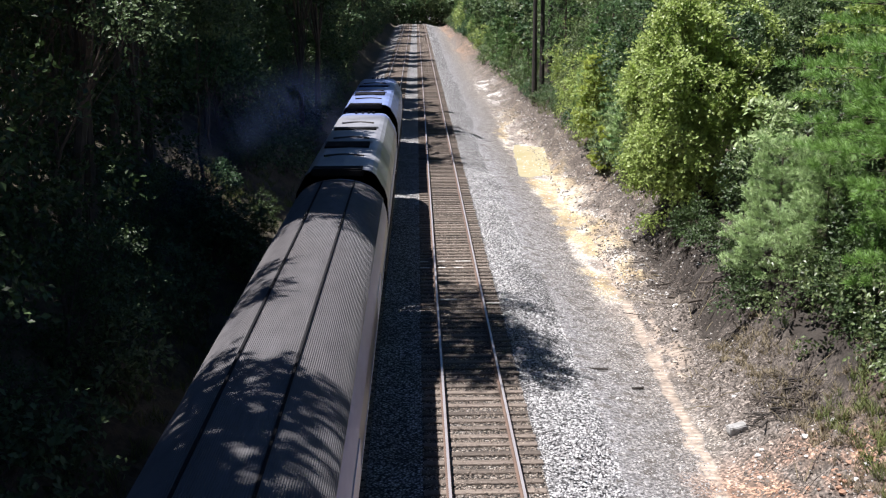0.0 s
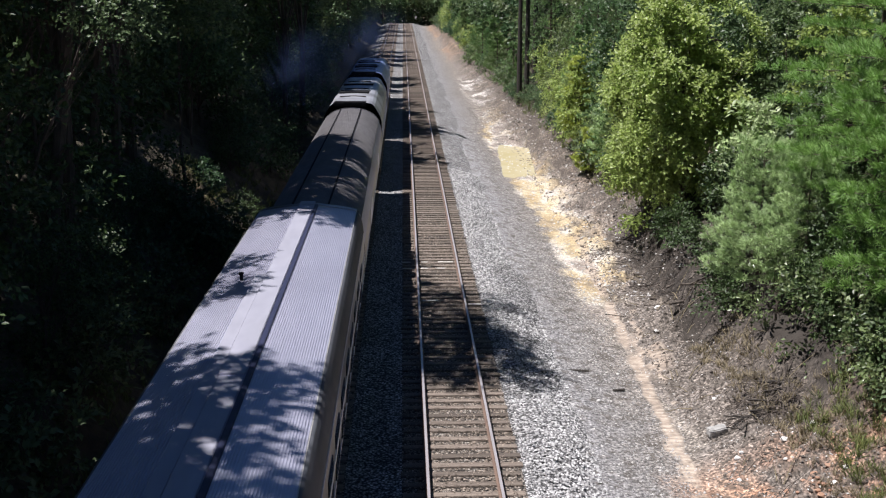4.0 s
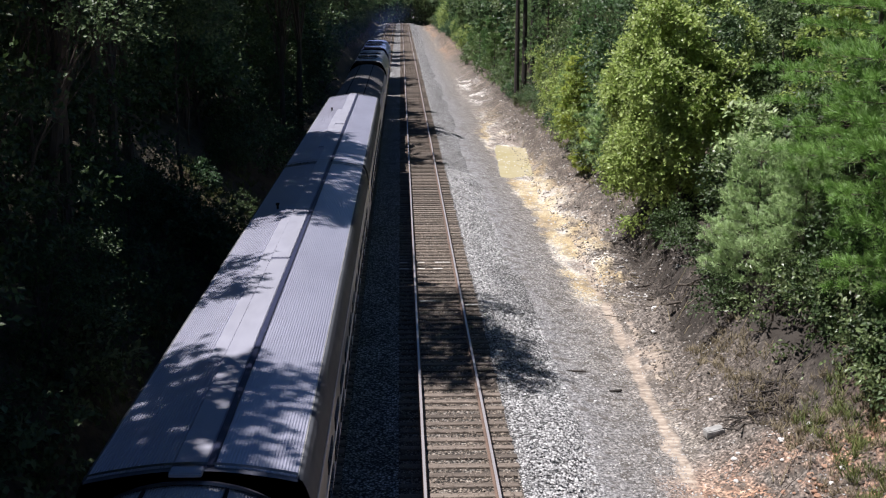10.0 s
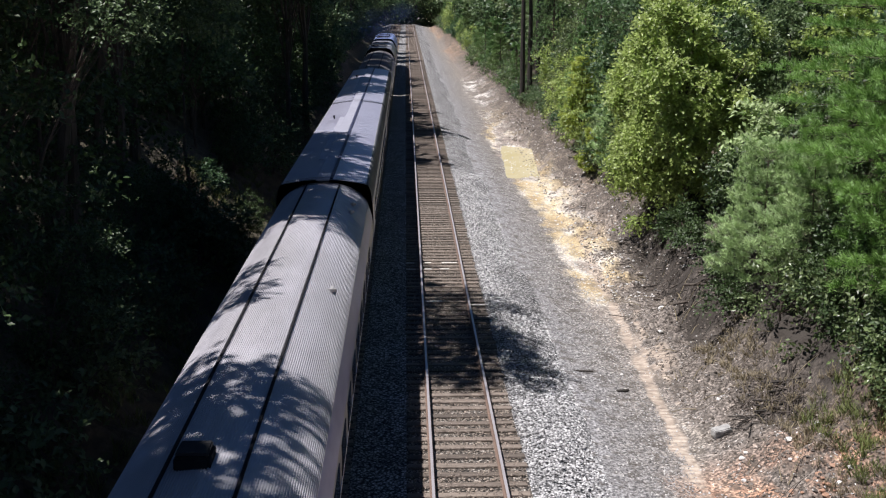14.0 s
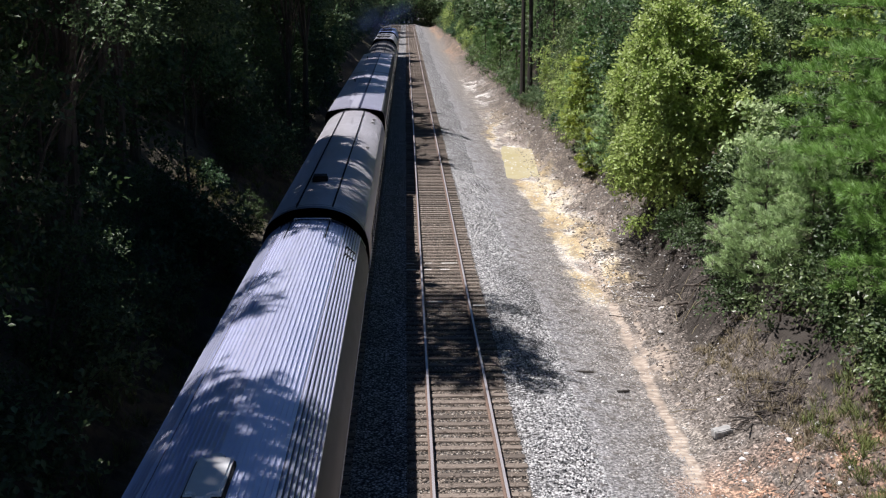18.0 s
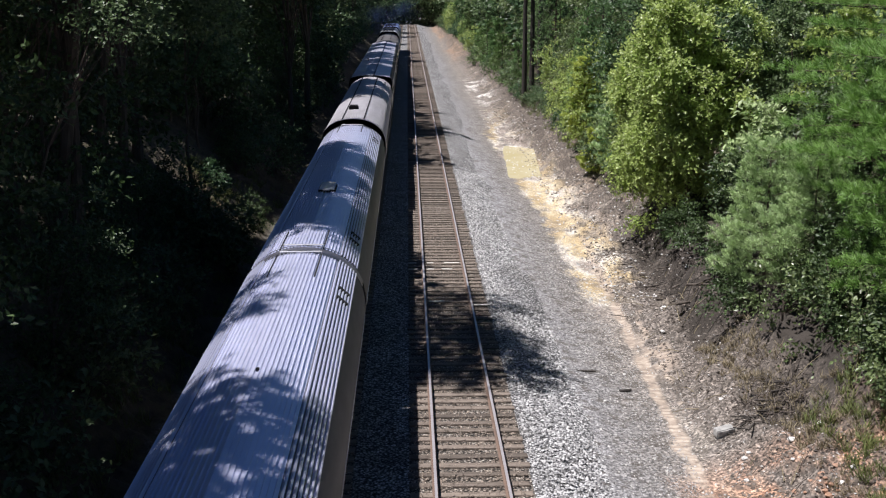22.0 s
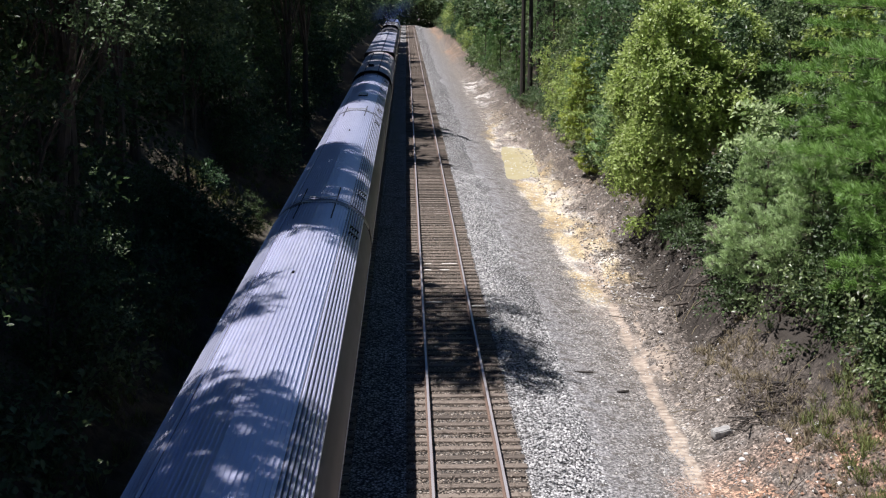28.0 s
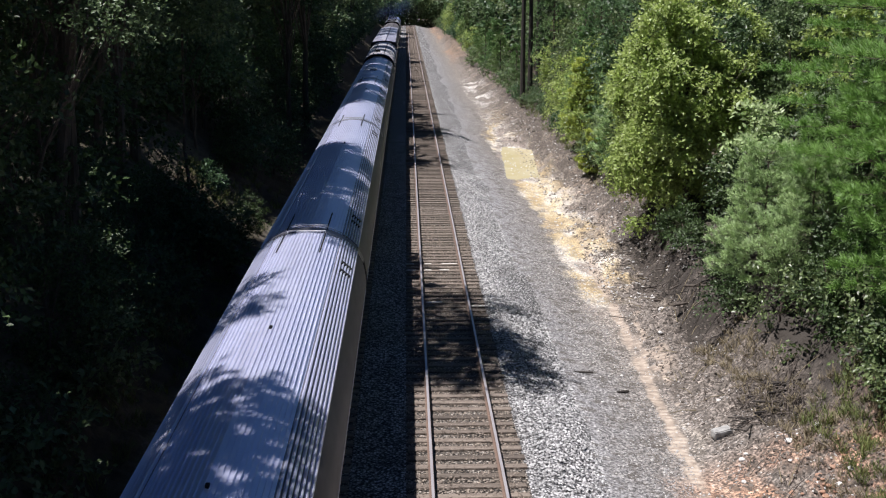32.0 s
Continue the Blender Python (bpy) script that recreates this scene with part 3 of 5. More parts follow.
def ballast_bed():
    prof = [(-7.3, -0.98), (-6.6, -0.6), (-5.5, -0.25), (-5.2, -0.215), (-2.4, -0.215), (-1.9, -0.26), (-1.35, -0.215), (1.4, -0.215), (1.75, -0.25), (2.5, -0.45), (3.1, -0.68), (3.5, -0.98)]
    xs = np.concatenate([np.arange(-7.3, 1.2, 0.3), np.arange(1.2, 3.51, 0.1)])
    ys = np.concatenate([np.arange(Y0, 16, 8), np.arange(16, 60, 0.3), np.arange(60, Y1 + 14, 3)])
    X, Y = np.meshgrid(xs, ys)
    p = np.array(prof)
    edge = np.clip((X - 1.5) / 1.0, 0, 1)
    Z = np.interp(X + 0.5 * edge * lattice(X, Y, 3.0, 11), p[:, 0], p[:, 1]) + 0.05 * edge * lattice(X, Y, 0.5, 12)
    n = len(xs)
    i, j = np.meshgrid(np.arange(n - 1), np.arange(len(ys) - 1))
    a = (j * n + i).ravel()
    f = np.column_stack([a, a + 1, a + n + 1, a + n])
    cx = X.ravel()[a] + 0.1
    slot = np.where(np.abs(cx) < 1.32, 1, np.where(np.abs(cx - TRACK_L) < 1.3, 1, 0))
    me = mesh_of("ballast", np.column_stack([X.ravel(), Y.ravel(), Z.ravel()]), f, [M["ballast"], M["crib"]], slot, smooth=True)
    return tagged(new("ballast_bed", me), "pale grey crushed stone ballast under two tracks", "ballast", kind="structure")


ballast_bed()


def rail(x, name):
    """Foot, web and head in one section; the polished running surface is a strip on top."""
    half = [(0.07, -0.172), (0.07, -0.160), (0.022, -0.145), (0.010, -0.125), (0.010, -0.055), (0.036, -0.042), (0.036, -0.006), (0.028, -0.001)]
    prof = half + [(-a, b) for a, b in reversed(half)]
    ob = new(name, strip_mesh(name, [(x + a, b) for a, b in prof], Y0, Y1, M["rail"], steps=8))
    part("running_surface", strip_mesh("running_surface", [(x - 0.03, 0.0), (x + 0.03, 0.0)], Y0, Y1, M["rail_top"], steps=8), None, ob, "polished steel running surface")
    return tagged(ob, "rusty steel rail with a polished top on wooden ties", "rail", group="rails", kind="structure")


for cx in (0.0, TRACK_L):
    for side in (-0.7525, 0.7525):
        rail(cx + side, "rail")


# ---- the train ----
SPEED = 5.52
train = []        # (thing, front at 0 s)


def car_empty(label, front, category="rail car"):
    e = new("rail_car")
    tagged(e, label, category, group="cars of the train")
    e.matrix_basis = pose(TRACK_L, front, 0)
    train.append((e, front))
    return e


def bogie(parent, y):
    f = part("bogie", boxes([(-1.12, -0.98, y - 1.7, y + 1.7, 0.42, 0.72), (0.98, 1.12, y - 1.7, y + 1.7, 0.42, 0.72), (-1.0, 1.0, y - 0.3, y + 0.3, 0.45, 0.75)], 0.03), M["under"], parent, "dark iron bogie")
    for dy in (-1.3, 1.3):
        for x in (-0.75, 0.75):
            bm = rod((x - 0.06, y + dy, 0.46), (x + 0.06, y + dy, 0.46), 0.46, sides=20)
            part("wheel", bm, M["under"], f)


def side_sheet(parent, half, y0, y1, mat, name="side"):
    for s in (-1, 1):
        p = [(s * a, b) for a, b in half]
        part(name, strip_mesh(name, p, y0, y1, mat, smooth=True), None, parent)


def end_wall(parent, half, y, mat):
    """Closes the body's end; half runs from the sill up to the crown on the + side."""
    wide = [(a * 0.99, 0.72 + (b - 0.72) * 0.992) for a, b in half]
    ring = wide + [(-a, b) for a, b in reversed(wide[:-1])]
    bm = bmesh.new()
    bm.faces.new([bm.verts.new((a, y, b)) for a, b in ring])
    bmesh.ops.solidify(bm, geom=list(bm.faces), thickness=0.06)
    part("end_wall", bm, mat, parent, "dark end wall")


def diaphragm(parent, y0, y1, top):
    part("diaphragm", boxes([(-1.22, 1.22, min(y0, y1), max(y0, y1), 1.0, top)], 0.06), M["rubber"], parent, "black rubber gangway diaphragm")


def arc(half, step=0.03):
    return [tuple(p) for p in smooth_curve(half, step)]


def coach(front, length, label, hatch=False, vent=None):
    """Tube-shaped stainless coach: ribbed roof, plain window band, skirts."""
    e = car_empty(label, front)
    L0, L1 = -0.26, 0.26 - length
    half = [(1.20, 0.72), (1.28, 1.1), (1.375, 1.6), (1.435, 2.0), (1.49, 2.4), (1.485, 2.65), (1.42, 2.98), (1.23, 3.34), (0.86, 3.65), (0.43, 3.82), (0.0, 3.87)]
    c = np.array(arc(half, 0.015))
    top = c[c[:, 1] > 3.64]
    roof = np.vstack([top, (top * [-1, 1])[::-1][1:]])[::-1]
    part("roof", strip_mesh("roof", fluted(roof, 0.083, 0.024, 0.030), L1, L0, M["steel_roof"]), None, e, "ribbed stainless steel roof")
    rim(e, roof, L0 - 0.07, L0 + 0.01, 0.046)
    rim(e, roof, L1 - 0.01, L1 + 0.07, 0.046)
    hood = c[c[:, 1] > 2.98]
    low = np.vstack([hood, (hood * [-1, 1])[::-1][1:]])[::-1] * [1.006, 1.003]
    for y0, y1 in ((L0, -0.01), (0.01 - length, L1)):
        part("end_hoop", strip_mesh("end_hoop", low, y0, y1, M["end_hoop"], smooth=True), None, e, "smooth grey metal hoop over the gangway")
    mid = c[(c[:, 1] <= 3.655) & (c[:, 1] > 3.27)]
    for s in (1, -1):
        m2 = (mid * [s, 1])[:: -s] if s > 0 else mid * [s, 1]
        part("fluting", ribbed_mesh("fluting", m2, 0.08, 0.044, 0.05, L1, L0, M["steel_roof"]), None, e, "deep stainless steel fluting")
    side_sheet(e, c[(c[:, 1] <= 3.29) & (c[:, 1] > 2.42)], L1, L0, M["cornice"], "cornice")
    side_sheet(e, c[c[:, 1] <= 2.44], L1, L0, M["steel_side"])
    end_half = [tuple(p) for p in c[::8]] + [(0.0, 3.87)]
    for y in (L0 - 0.005, L1 + 0.005):
        end_wall(e, end_half, y, M["end_hoop"])
    diaphragm(e, L0, 0.02, 2.7)
    diaphragm(e, L1, -length - 0.02, 2.7)
    # window band on both sides
    for s in (1, -1):
        for k in range(20):
            y = -3.4 - k * 1.01
            bm = bmesh.new()
            a = [(s * 1.405, y, 1.75), (s * 1.405, y - 0.62, 1.75), (s * 1.475, y - 0.62, 2.22), (s * 1.475, y, 2.22)]
            bm.faces.new([bm.verts.new(v) for v in a])
            bmesh.ops.solidify(bm, geom=list(bm.faces), thickness=0.02)
            part("window", bm, M["glass"], e)
    # end conduits, louvres and grab iron
    for yy, d in ((L0, -1), (L1, 1)):
        for x in (-0.58, 0.47):
            z = float(np.interp(-abs(x), -c[:, 0][::1], c[:, 1]))
            part("conduit", boxes([(x - 0.014, x + 0.014, min(yy, yy + d * 2.2), max(yy, yy + d * 2.2), z - 0.04, z + 0.045)], 0.01), M["rubber"], e, "dark roof conduit")
        for off in (2.3, 3.05):
            y = yy + d * off
            bm = boxes([(-0.15, 0.15, -0.09, 0.09, -0.02, 0.05)], 0.008)
            bmesh.ops.transform(bm, matrix=Matrix.Translation((1.1, y, 3.475)) @ Matrix.Rotation(radians(42), 4, "Y"), verts=bm.verts)
            part("louvre", bm, M["rubber"], e, "small dark louvre")
        bm = rod((-0.5, yy + d * 0.12, 3.91), (0.48, yy + d * 0.12, 3.91), 0.014)
        rod((-0.5, yy + d * 0.12, 3.91), (-0.5, yy + d * 0.12, 3.8), 0.012, bm=bm)
        rod((0.48, yy + d * 0.12, 3.91), (0.48, yy + d * 0.12, 3.8), 0.012, bm=bm)
        rod((-0.02, yy + d * 0.12, 3.91), (-0.02, yy + d * 0.12, 3.8), 0.012, bm=bm)
        part("grab_rail", bm, M["hatch"], e, "pale steel grab rail")
    if hatch:
        h = part("roof_hatch", rounded(-0.21, 0.26, -18.17, -16.78, 3.88, 3.985, 0.14, 0.03), M["hatch"], e, "bright raised square roof hatch")
        part("gasket", rounded(-0.24, 0.285, -18.21, -16.75, 3.82, 3.925, 0.16, 0.01), M["rubber"], h)
    for y in vent or ():
        part("vent", boxes([(0.02, 0.08, y - 0.04, y + 0.04, 3.84, 3.92)], 0.01), M["black"], e, "small black roof vent")
    part("moulding", boxes([(1.478, 1.5, L1 + 0.3, L0 - 0.3, 2.37, 2.43), (-1.5, -1.478, L1 + 0.3, L0 - 0.3, 2.37, 2.43)]), M["strip"], e, "pale edge of the window band")
    part("underframe", boxes([(-1.15, 1.15, L1 + 0.2, L0 - 0.2, 0.72, 1.05), (-1.0, 1.0, -16, -9, 0.35, 0.72)]), M["under"], e)
    bogie(e, -4.0)
    bogie(e, -22.0)
    return e


def old_car(front, length, label, roof_mat, diner=False):
    """Streamlined old car: fine-fluted arched roof with two dark seams, smooth letterboard, flat sides."""
    e = car_empty(label, front)
    L0, L1 = -0.14, 0.32 - length
    half = [(1.28, 0.75), (1.33, 1.1), (1.45, 2.0), (1.50, 2.4), (1.50, 2.9), (1.45, 3.22), (1.32, 3.55), (1.06, 3.82), (0.72, 4.0), (0.36, 4.09), (0.0, 4.12)]
    c = np.array(arc(half, 0.012))
    top = c[c[:, 1] > 3.46]
    roof = np.vstack([top, (top * [-1, 1])[::-1][1:]])[::-1]
    part("roof", strip_mesh("roof", fluted(roof, 0.036, 0.018, 0.014), L1, L0, roof_mat), None, e, "fine-fluted weathered metal roof")
    rim(e, roof, L0 - 0.07, L0 + 0.01, 0.046)
    rim(e, roof, L1 - 0.01, L1 + 0.07, 0.046)
    for y0, y1 in ((L0, -0.02), (0.02 - length, L1)):
        part("end_hoop", strip_mesh("end_hoop", roof * [1.004, 1.003], y0, y1, M["end_hoop"], smooth=True), None, e, "smooth grey metal hoop over the gangway")
    band = c[(c[:, 1] <= 3.47) & (c[:, 1] > 3.0)]
    side_sheet(e, band, L1, L0, M["letterboard"], "letterboard")
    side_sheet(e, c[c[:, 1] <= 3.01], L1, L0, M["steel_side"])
    for y in (L0 - 0.005, L1 + 0.005):
        end_wall(e, [tuple(p) for p in c[::8]] + [(0.0, 4.12)], y, M["end_hoop"])
    diaphragm(e, L0, 0.02, 3.0)
    diaphragm(e, L1, -length - 0.02, 3.0)
    for x in (-0.5, 0.5):
        z = 4.055
        part("seam", boxes([(x - 0.02, x + 0.02, L1 + 0.1, L0 - 0.1, z - 0.03, z + 0.062)]), M["black"], e, "dark raised roof seam")
    if diner:
        part("vent", boxes([(-0.38, 0.08, -21.8, -21.25, 4.0, 4.27)], 0.04), M["black"], e, "square black roof vent")
        part("vent_cap", boxes([(-0.36, 0.06, -21.75, -21.3, 4.26, 4.31)], 0.02), M["rubber"], e, "black vent cap")
        for y in (-2.4, -3.6, -12.2):
            part("bracket", boxes([(0.98, 1.03, y - 0.14, y + 0.14, 3.84, 3.96), (0.9, 1.1, y - 0.02, y + 0.02, 3.86, 3.93)], 0.008), M["end"], e, "small roof bracket")
    ys = [-3.6 - 1.9 * k for k in range(11)] if diner else [-7.5, -18.5]
    for s in (1, -1):
        for y in ys:
            w, z0, z1, mat = (1.2, 2.38, 2.9, M["glass"]) if diner else (2.4, 2.38, 2.95, M["sleeper_roof"])
            x = s * 1.502
            part("window" if diner else "baggage_door", boxes([(x - 0.012, x + 0.012, y - w, y, z0, z1)]), mat, e, "" if diner else "wide grey sliding baggage door")
    part("underframe", boxes([(-1.2, 1.2, L1 + 0.2, L0 - 0.2, 0.75, 1.05), (-1.0, 1.0, -16, -9, 0.35, 0.75)]), M["under"], e)
    part("sill", boxes([(1.49, 1.512, L1 + 0.2, L0 - 0.2, 2.3, 2.36), (-1.512, -1.49, L1 + 0.2, L0 - 0.2, 2.3, 2.36)]), M["strip"], e, "pale edge under the windows")
    bogie(e, -4.0)
    bogie(e, -22.0)
    return e


def sleeper(front, length, label):
    """High flat-sided sleeping car: nearly flat ribbed roof with a pale walkway strip and a dark line beside it."""
    e = car_empty(label, front)
    L0, L1 = -0.36, 0.16 - length
    half = [(1.28, 0.75), (1.33, 1.1), (1.44, 2.0), (1.50, 2.4), (1.51, 3.0), (1.495, 3.45), (1.46, 3.76), (1.39, 3.97), (1.28, 4.06), (0.8, 4.15), (0.4, 4.2), (0.0, 4.22)]
    c = np.array(arc(half, 0.012))
    roofpts = c[c[:, 1] > 4.05]
    roof = np.vstack([roofpts, (roofpts * [-1, 1])[::-1][1:]])[::-1]
    part("roof", strip_mesh("roof", fluted(roof, 0.042, 0.020, 0.014), L1, L0, M["sleeper_roof"]), None, e, "ribbed grey steel roof")
    rim(e, roof, L0 - 0.07, L0 + 0.01, 0.046)
    rim(e, roof, L1 - 0.01, L1 + 0.07, 0.046)
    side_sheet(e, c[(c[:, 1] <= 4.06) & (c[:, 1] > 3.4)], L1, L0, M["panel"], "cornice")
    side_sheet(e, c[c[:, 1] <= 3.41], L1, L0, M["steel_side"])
    for y in (L0 - 0.005, L1 + 0.005):
        end_wall(e, [tuple(p) for p in c[::8]] + [(0.0, 4.22)], y, M["end_hoop"])
    diaphragm(e, L0, 0.02, 3.2)
    diaphragm(e, L1, -length - 0.02, 3.2)
    for y0, y1 in ((L0, -0.04), (0.04 - length, L1)):
        part("end_hoop", strip_mesh("end_hoop", roof * [1.002, 1.002], y0, y1, M["end_hoop"], smooth=True), None, e, "smooth grey metal hoop over the gangway")
    part("walkway", boxes([(-0.23, 0.17, -14.4, L0 + 0.46, 4.19, 4.26), (-0.23, 0.17, L1 - 0.25, -14.5, 4.19, 4.245)], 0.01), M["walk"], e, "pale flat roof walkway strip")
    part("dark_strip", boxes([(0.19, 0.28, L1, L0, 4.16, 4.262)], 0.01), M["navy"], e, "dark blue roof line")
    part("patch", boxes([(-0.46, -0.24, -21.5, -8.0, 4.18, 4.226)], 0.006), M["walk"], e, "pale roof panel")
    part("vent", boxes([(-0.75, -0.69, -8.33, -8.27, 4.1, 4.30), (-0.77, -0.67, -8.35, -8.25, 4.28, 4.33)], 0.01), M["black"], e, "small black roof vent")
    part("gutter", boxes([(1.478, 1.505, L1 + 0.1, L0 - 0.1, 3.44, 3.48), (-1.505, -1.478, L1 + 0.1, L0 - 0.1, 3.44, 3.48)], 0.006), M["strip"], e, "thin pale gutter line")
    part("drip_rail", boxes([(1.285, 1.315, L1 + 0.1, L0 - 0.1, 4.025, 4.06), (-1.315, -1.285, L1 + 0.1, L0 - 0.1, 4.025, 4.06)], 0.006), M["end"], e, "thin drip rail")
    for s in (1, -1):
        for row, z0, z1 in ((0, 2.42, 2.72), (1, 2.95, 3.18)):
            for k in range(12):
                y = -2.8 - 1.75 * k
                part("window", boxes([(s * 1.512 - 0.014, s * 1.512 + 0.014, y - 1.0, y, z0, z1)]), M["glass"], e)
        x = s * 1.516
        part("stripe", boxes([(x - 0.008, x + 0.008, L1 + 0.1, L0 - 0.1, 2.78, 2.9)]), M["strip"], e, "pale side stripe")
    part("underframe", boxes([(-1.2, 1.2, L1 + 0.2, L0 - 0.2, 0.75, 1.05), (-1.0, 1.0, -16, -9, 0.35, 0.75)]), M["under"], e)
    part("sill", boxes([(1.49, 1.512, L1 + 0.2, L0 - 0.2, 2.3, 2.36), (-1.512, -1.49, L1 + 0.2, L0 - 0.2, 2.3, 2.36)]), M["strip"], e, "pale edge under the windows")
    bogie(e, -4.0)
    bogie(e, -22.0)
    return e


def engine(front, label, hood):
    """Boxy diesel engine with a sloped nose, radiator grilles and fans on a low roof."""
    e = car_empty(label, front, "locomotive")
    e.name = "diesel_engine"
    half = [(1.34, 0.9), (1.38, 1.3), (1.50, 2.4), (1.49, 3.35), (1.42, 3.62), (1.14, 4.12), (1.0, 4.24), (0.85, 4.29), (0.0, 4.32)]
    sec = half + [(-a, b) for a, b in reversed(half[:-1])]
    part("hood", strip_mesh("hood", sec[::-1], -20.4, -8.0, hood), None, e, "smooth painted engine hood")
    part("front_hood", strip_mesh("front_hood", sec[::-1], -8.0, -4.2, hood), None, e, "front of the hood")
    end_wall(e, half, -20.4, M["black"])
    # cab and sloped nose
    bm = bmesh.new()
    rings = []
    for y, top, wid in ((-4.2, 4.32, 1.50), (-2.9, 4.28, 1.50), (-1.5, 3.35, 1.47), (-0.5, 2.6, 1.35), (-0.3, 1.0, 1.28)):
        k = (top - 0.9) / 3.42
        rings.append([bm.verts.new((a / 1.50 * wid, y, 0.9 + (b - 0.9) * k)) for a, b in sec])
    for r0, r1 in zip(rings, rings[1:]):
        for i in range(len(sec) - 1):
            bm.faces.new((r0[i], r0[i + 1], r1[i + 1], r1[i]))
    bm.faces.new(rings[-1])
    part("cab", bm, M["loco_blue"], e, "blue cab with a sloped nose")
    for x in (-0.62, 0.62):
        bm = boxes([(x - 0.5, x + 0.5, -0.02, 0.02, -0.4, 0.4)], 0.01)
        bmesh.ops.transform(bm, matrix=Matrix.Translation((0, -2.12, 3.83)) @ Matrix.Rotation(radians(57), 4, "X"), verts=bm.verts)
        part("windscreen", bm, M["glass"], e)
    for y0, y1, x0, x1 in ((-15.2, -13.8, -0.92, 0.7), (-9.8, -9.3, -0.93, 0.78)):
        g = part("roof_grille", boxes([(x0, x1, y0, y1, 4.26, 4.36)], 0.02), M["black"], e, "black radiator slot across the roof")
        part("slot_frame", boxes([(x0 - 0.08, x1 + 0.08, y1, y1 + 0.1, 4.26, 4.38)], 0.01), hood, g)
    # hooded rims: shallow arches over the grille and the cab
    for y in (-17.4, -12.6, -7.5):
        bm = bmesh.new()
        pts = [(-0.75 + 1.35 * k / 10, y + 0.35 * math.sin(math.pi * k / 10)) for k in range(11)]
        for (xa, ya), (xb, yb) in zip(pts, pts[1:]):
            rod((xa, ya, 4.33), (xb, yb, 4.33), 0.035, sides=6, bm=bm)
        part("roof_rib", bm, M["under"], e, "thin dark curved roof rib")
    for x in (-0.35, -0.05, 0.22, 0.45):
        part("vent", boxes([(x - 0.05, x + 0.05, -3.5, -3.25, 4.24, 4.38)], 0.01), M["black"], e, "small black roof vent")
    part("end_hood", boxes([(-0.95, 0.75, -20.5, -19.7, 4.1, 4.335)], 0.05), M["black"], e, "sooty black end of the roof")
    for s in (1, -1):
        x = s * 1.508
        part("stripe", boxes([(x - 0.008, x + 0.008, -20.3, -4.3, 2.5, 2.9)]), M["loco_blue"], e, "blue side stripe")
    part("underframe", boxes([(-1.4, 1.4, -20.6, -0.4, 0.7, 1.0), (-1.1, 1.1, -13, -8, 0.3, 0.7)]), M["under"], e)
    bogie(e, -4.2)
    bogie(e, -16.8)
    part("coupler", boxes([(-0.15, 0.15, -21.0, -20.3, 0.75, 1.05)], 0.03), M["under"], e)
    return e


# blue hood: sky light on a shaded grey hood, put into its colour
engine(78.1, "diesel locomotive hauling the train, with a blue-toned hood", M["loco_blue"])
engine(57.0, "silver-grey second diesel locomotive with a sooty roof end", M["loco_grey"])
old_car(35.8, 26.6, "dark grey weathered baggage car with two roof seams", M["old_roof"])
sleeper(9.2, 25.3, "grey ribbed sleeping car with a dark roof line")
sleeper(-16.1, 25.8, "grey ribbed sleeping car with a dark roof line")
old_car(-41.9, 26.2, "pale grey fluted dining car with a black roof vent", M["diner_roof"], True)
coach(-68.1, 26.2, "shiny stainless lounge car with a bright roof hatch", hatch=True)
coach(-94.3, 26.35, "shiny ribbed stainless steel coach", vent=(-9.0,))
coach(-120.65, 26.35, "shiny ribbed stainless steel coach", vent=(-9.0,))
coach(-147.0, 26.35, "shiny ribbed stainless steel coach", vent=(-9.0, -16.0))


# ---- plants ----
def leaf_quads(base, way, length, width, rng, face=None):
    """Diamond leaves, a little folded: base points, directions, sizes."""
    n = len(base)
    way = way / np.linalg.norm(way, axis=1)[:, None]
    side = np.cross(way, rng.normal(scale=0.38, size=(n, 3)) + (np.array([-0.3, 0, 1.0]) if face is None else face))
    side /= np.linalg.norm(side, axis=1)[:, None] + 1e-9
    up = np.cross(side, way)
    L, W = length[:, None], width[:, None]
    mid = base + way * L * 0.45 + up * L * 0.08
    v = np.stack([base, mid + side * W * 0.5, base + way * L, mid - side * W * 0.5], axis=1).reshape(-1, 3)
    return v, np.arange(4 * n).reshape(n, 4)


def sphere_ways(rng, n, low=-1.0):
    z = rng.uniform(low, 1, n)
    a = rng.uniform(0, 2 * math.pi, n)
    r = np.sqrt(1 - z * z)
    return np.column_stack([r * np.cos(a), r * np.sin(a), z])


def crown_points(rng, centre, radii, clumps, low=-0.7, lumpy=0.3):
    w = sphere_ways(rng, clumps, low)
    lump = 0.78 + lumpy * np.sin(3.1 * w[:, 0] + rng.uniform(0, 6)) * np.sin(2.7 * w[:, 1] + rng.uniform(0, 6)) + 0.18 * rng.normal(size=clumps)
    f = np.clip(lump, 0.3, 1.12) * rng.uniform(0.55, 1.0, clumps) ** 0.8
    return np.asarray(centre) + w * np.asarray(radii) * f[:, None], w


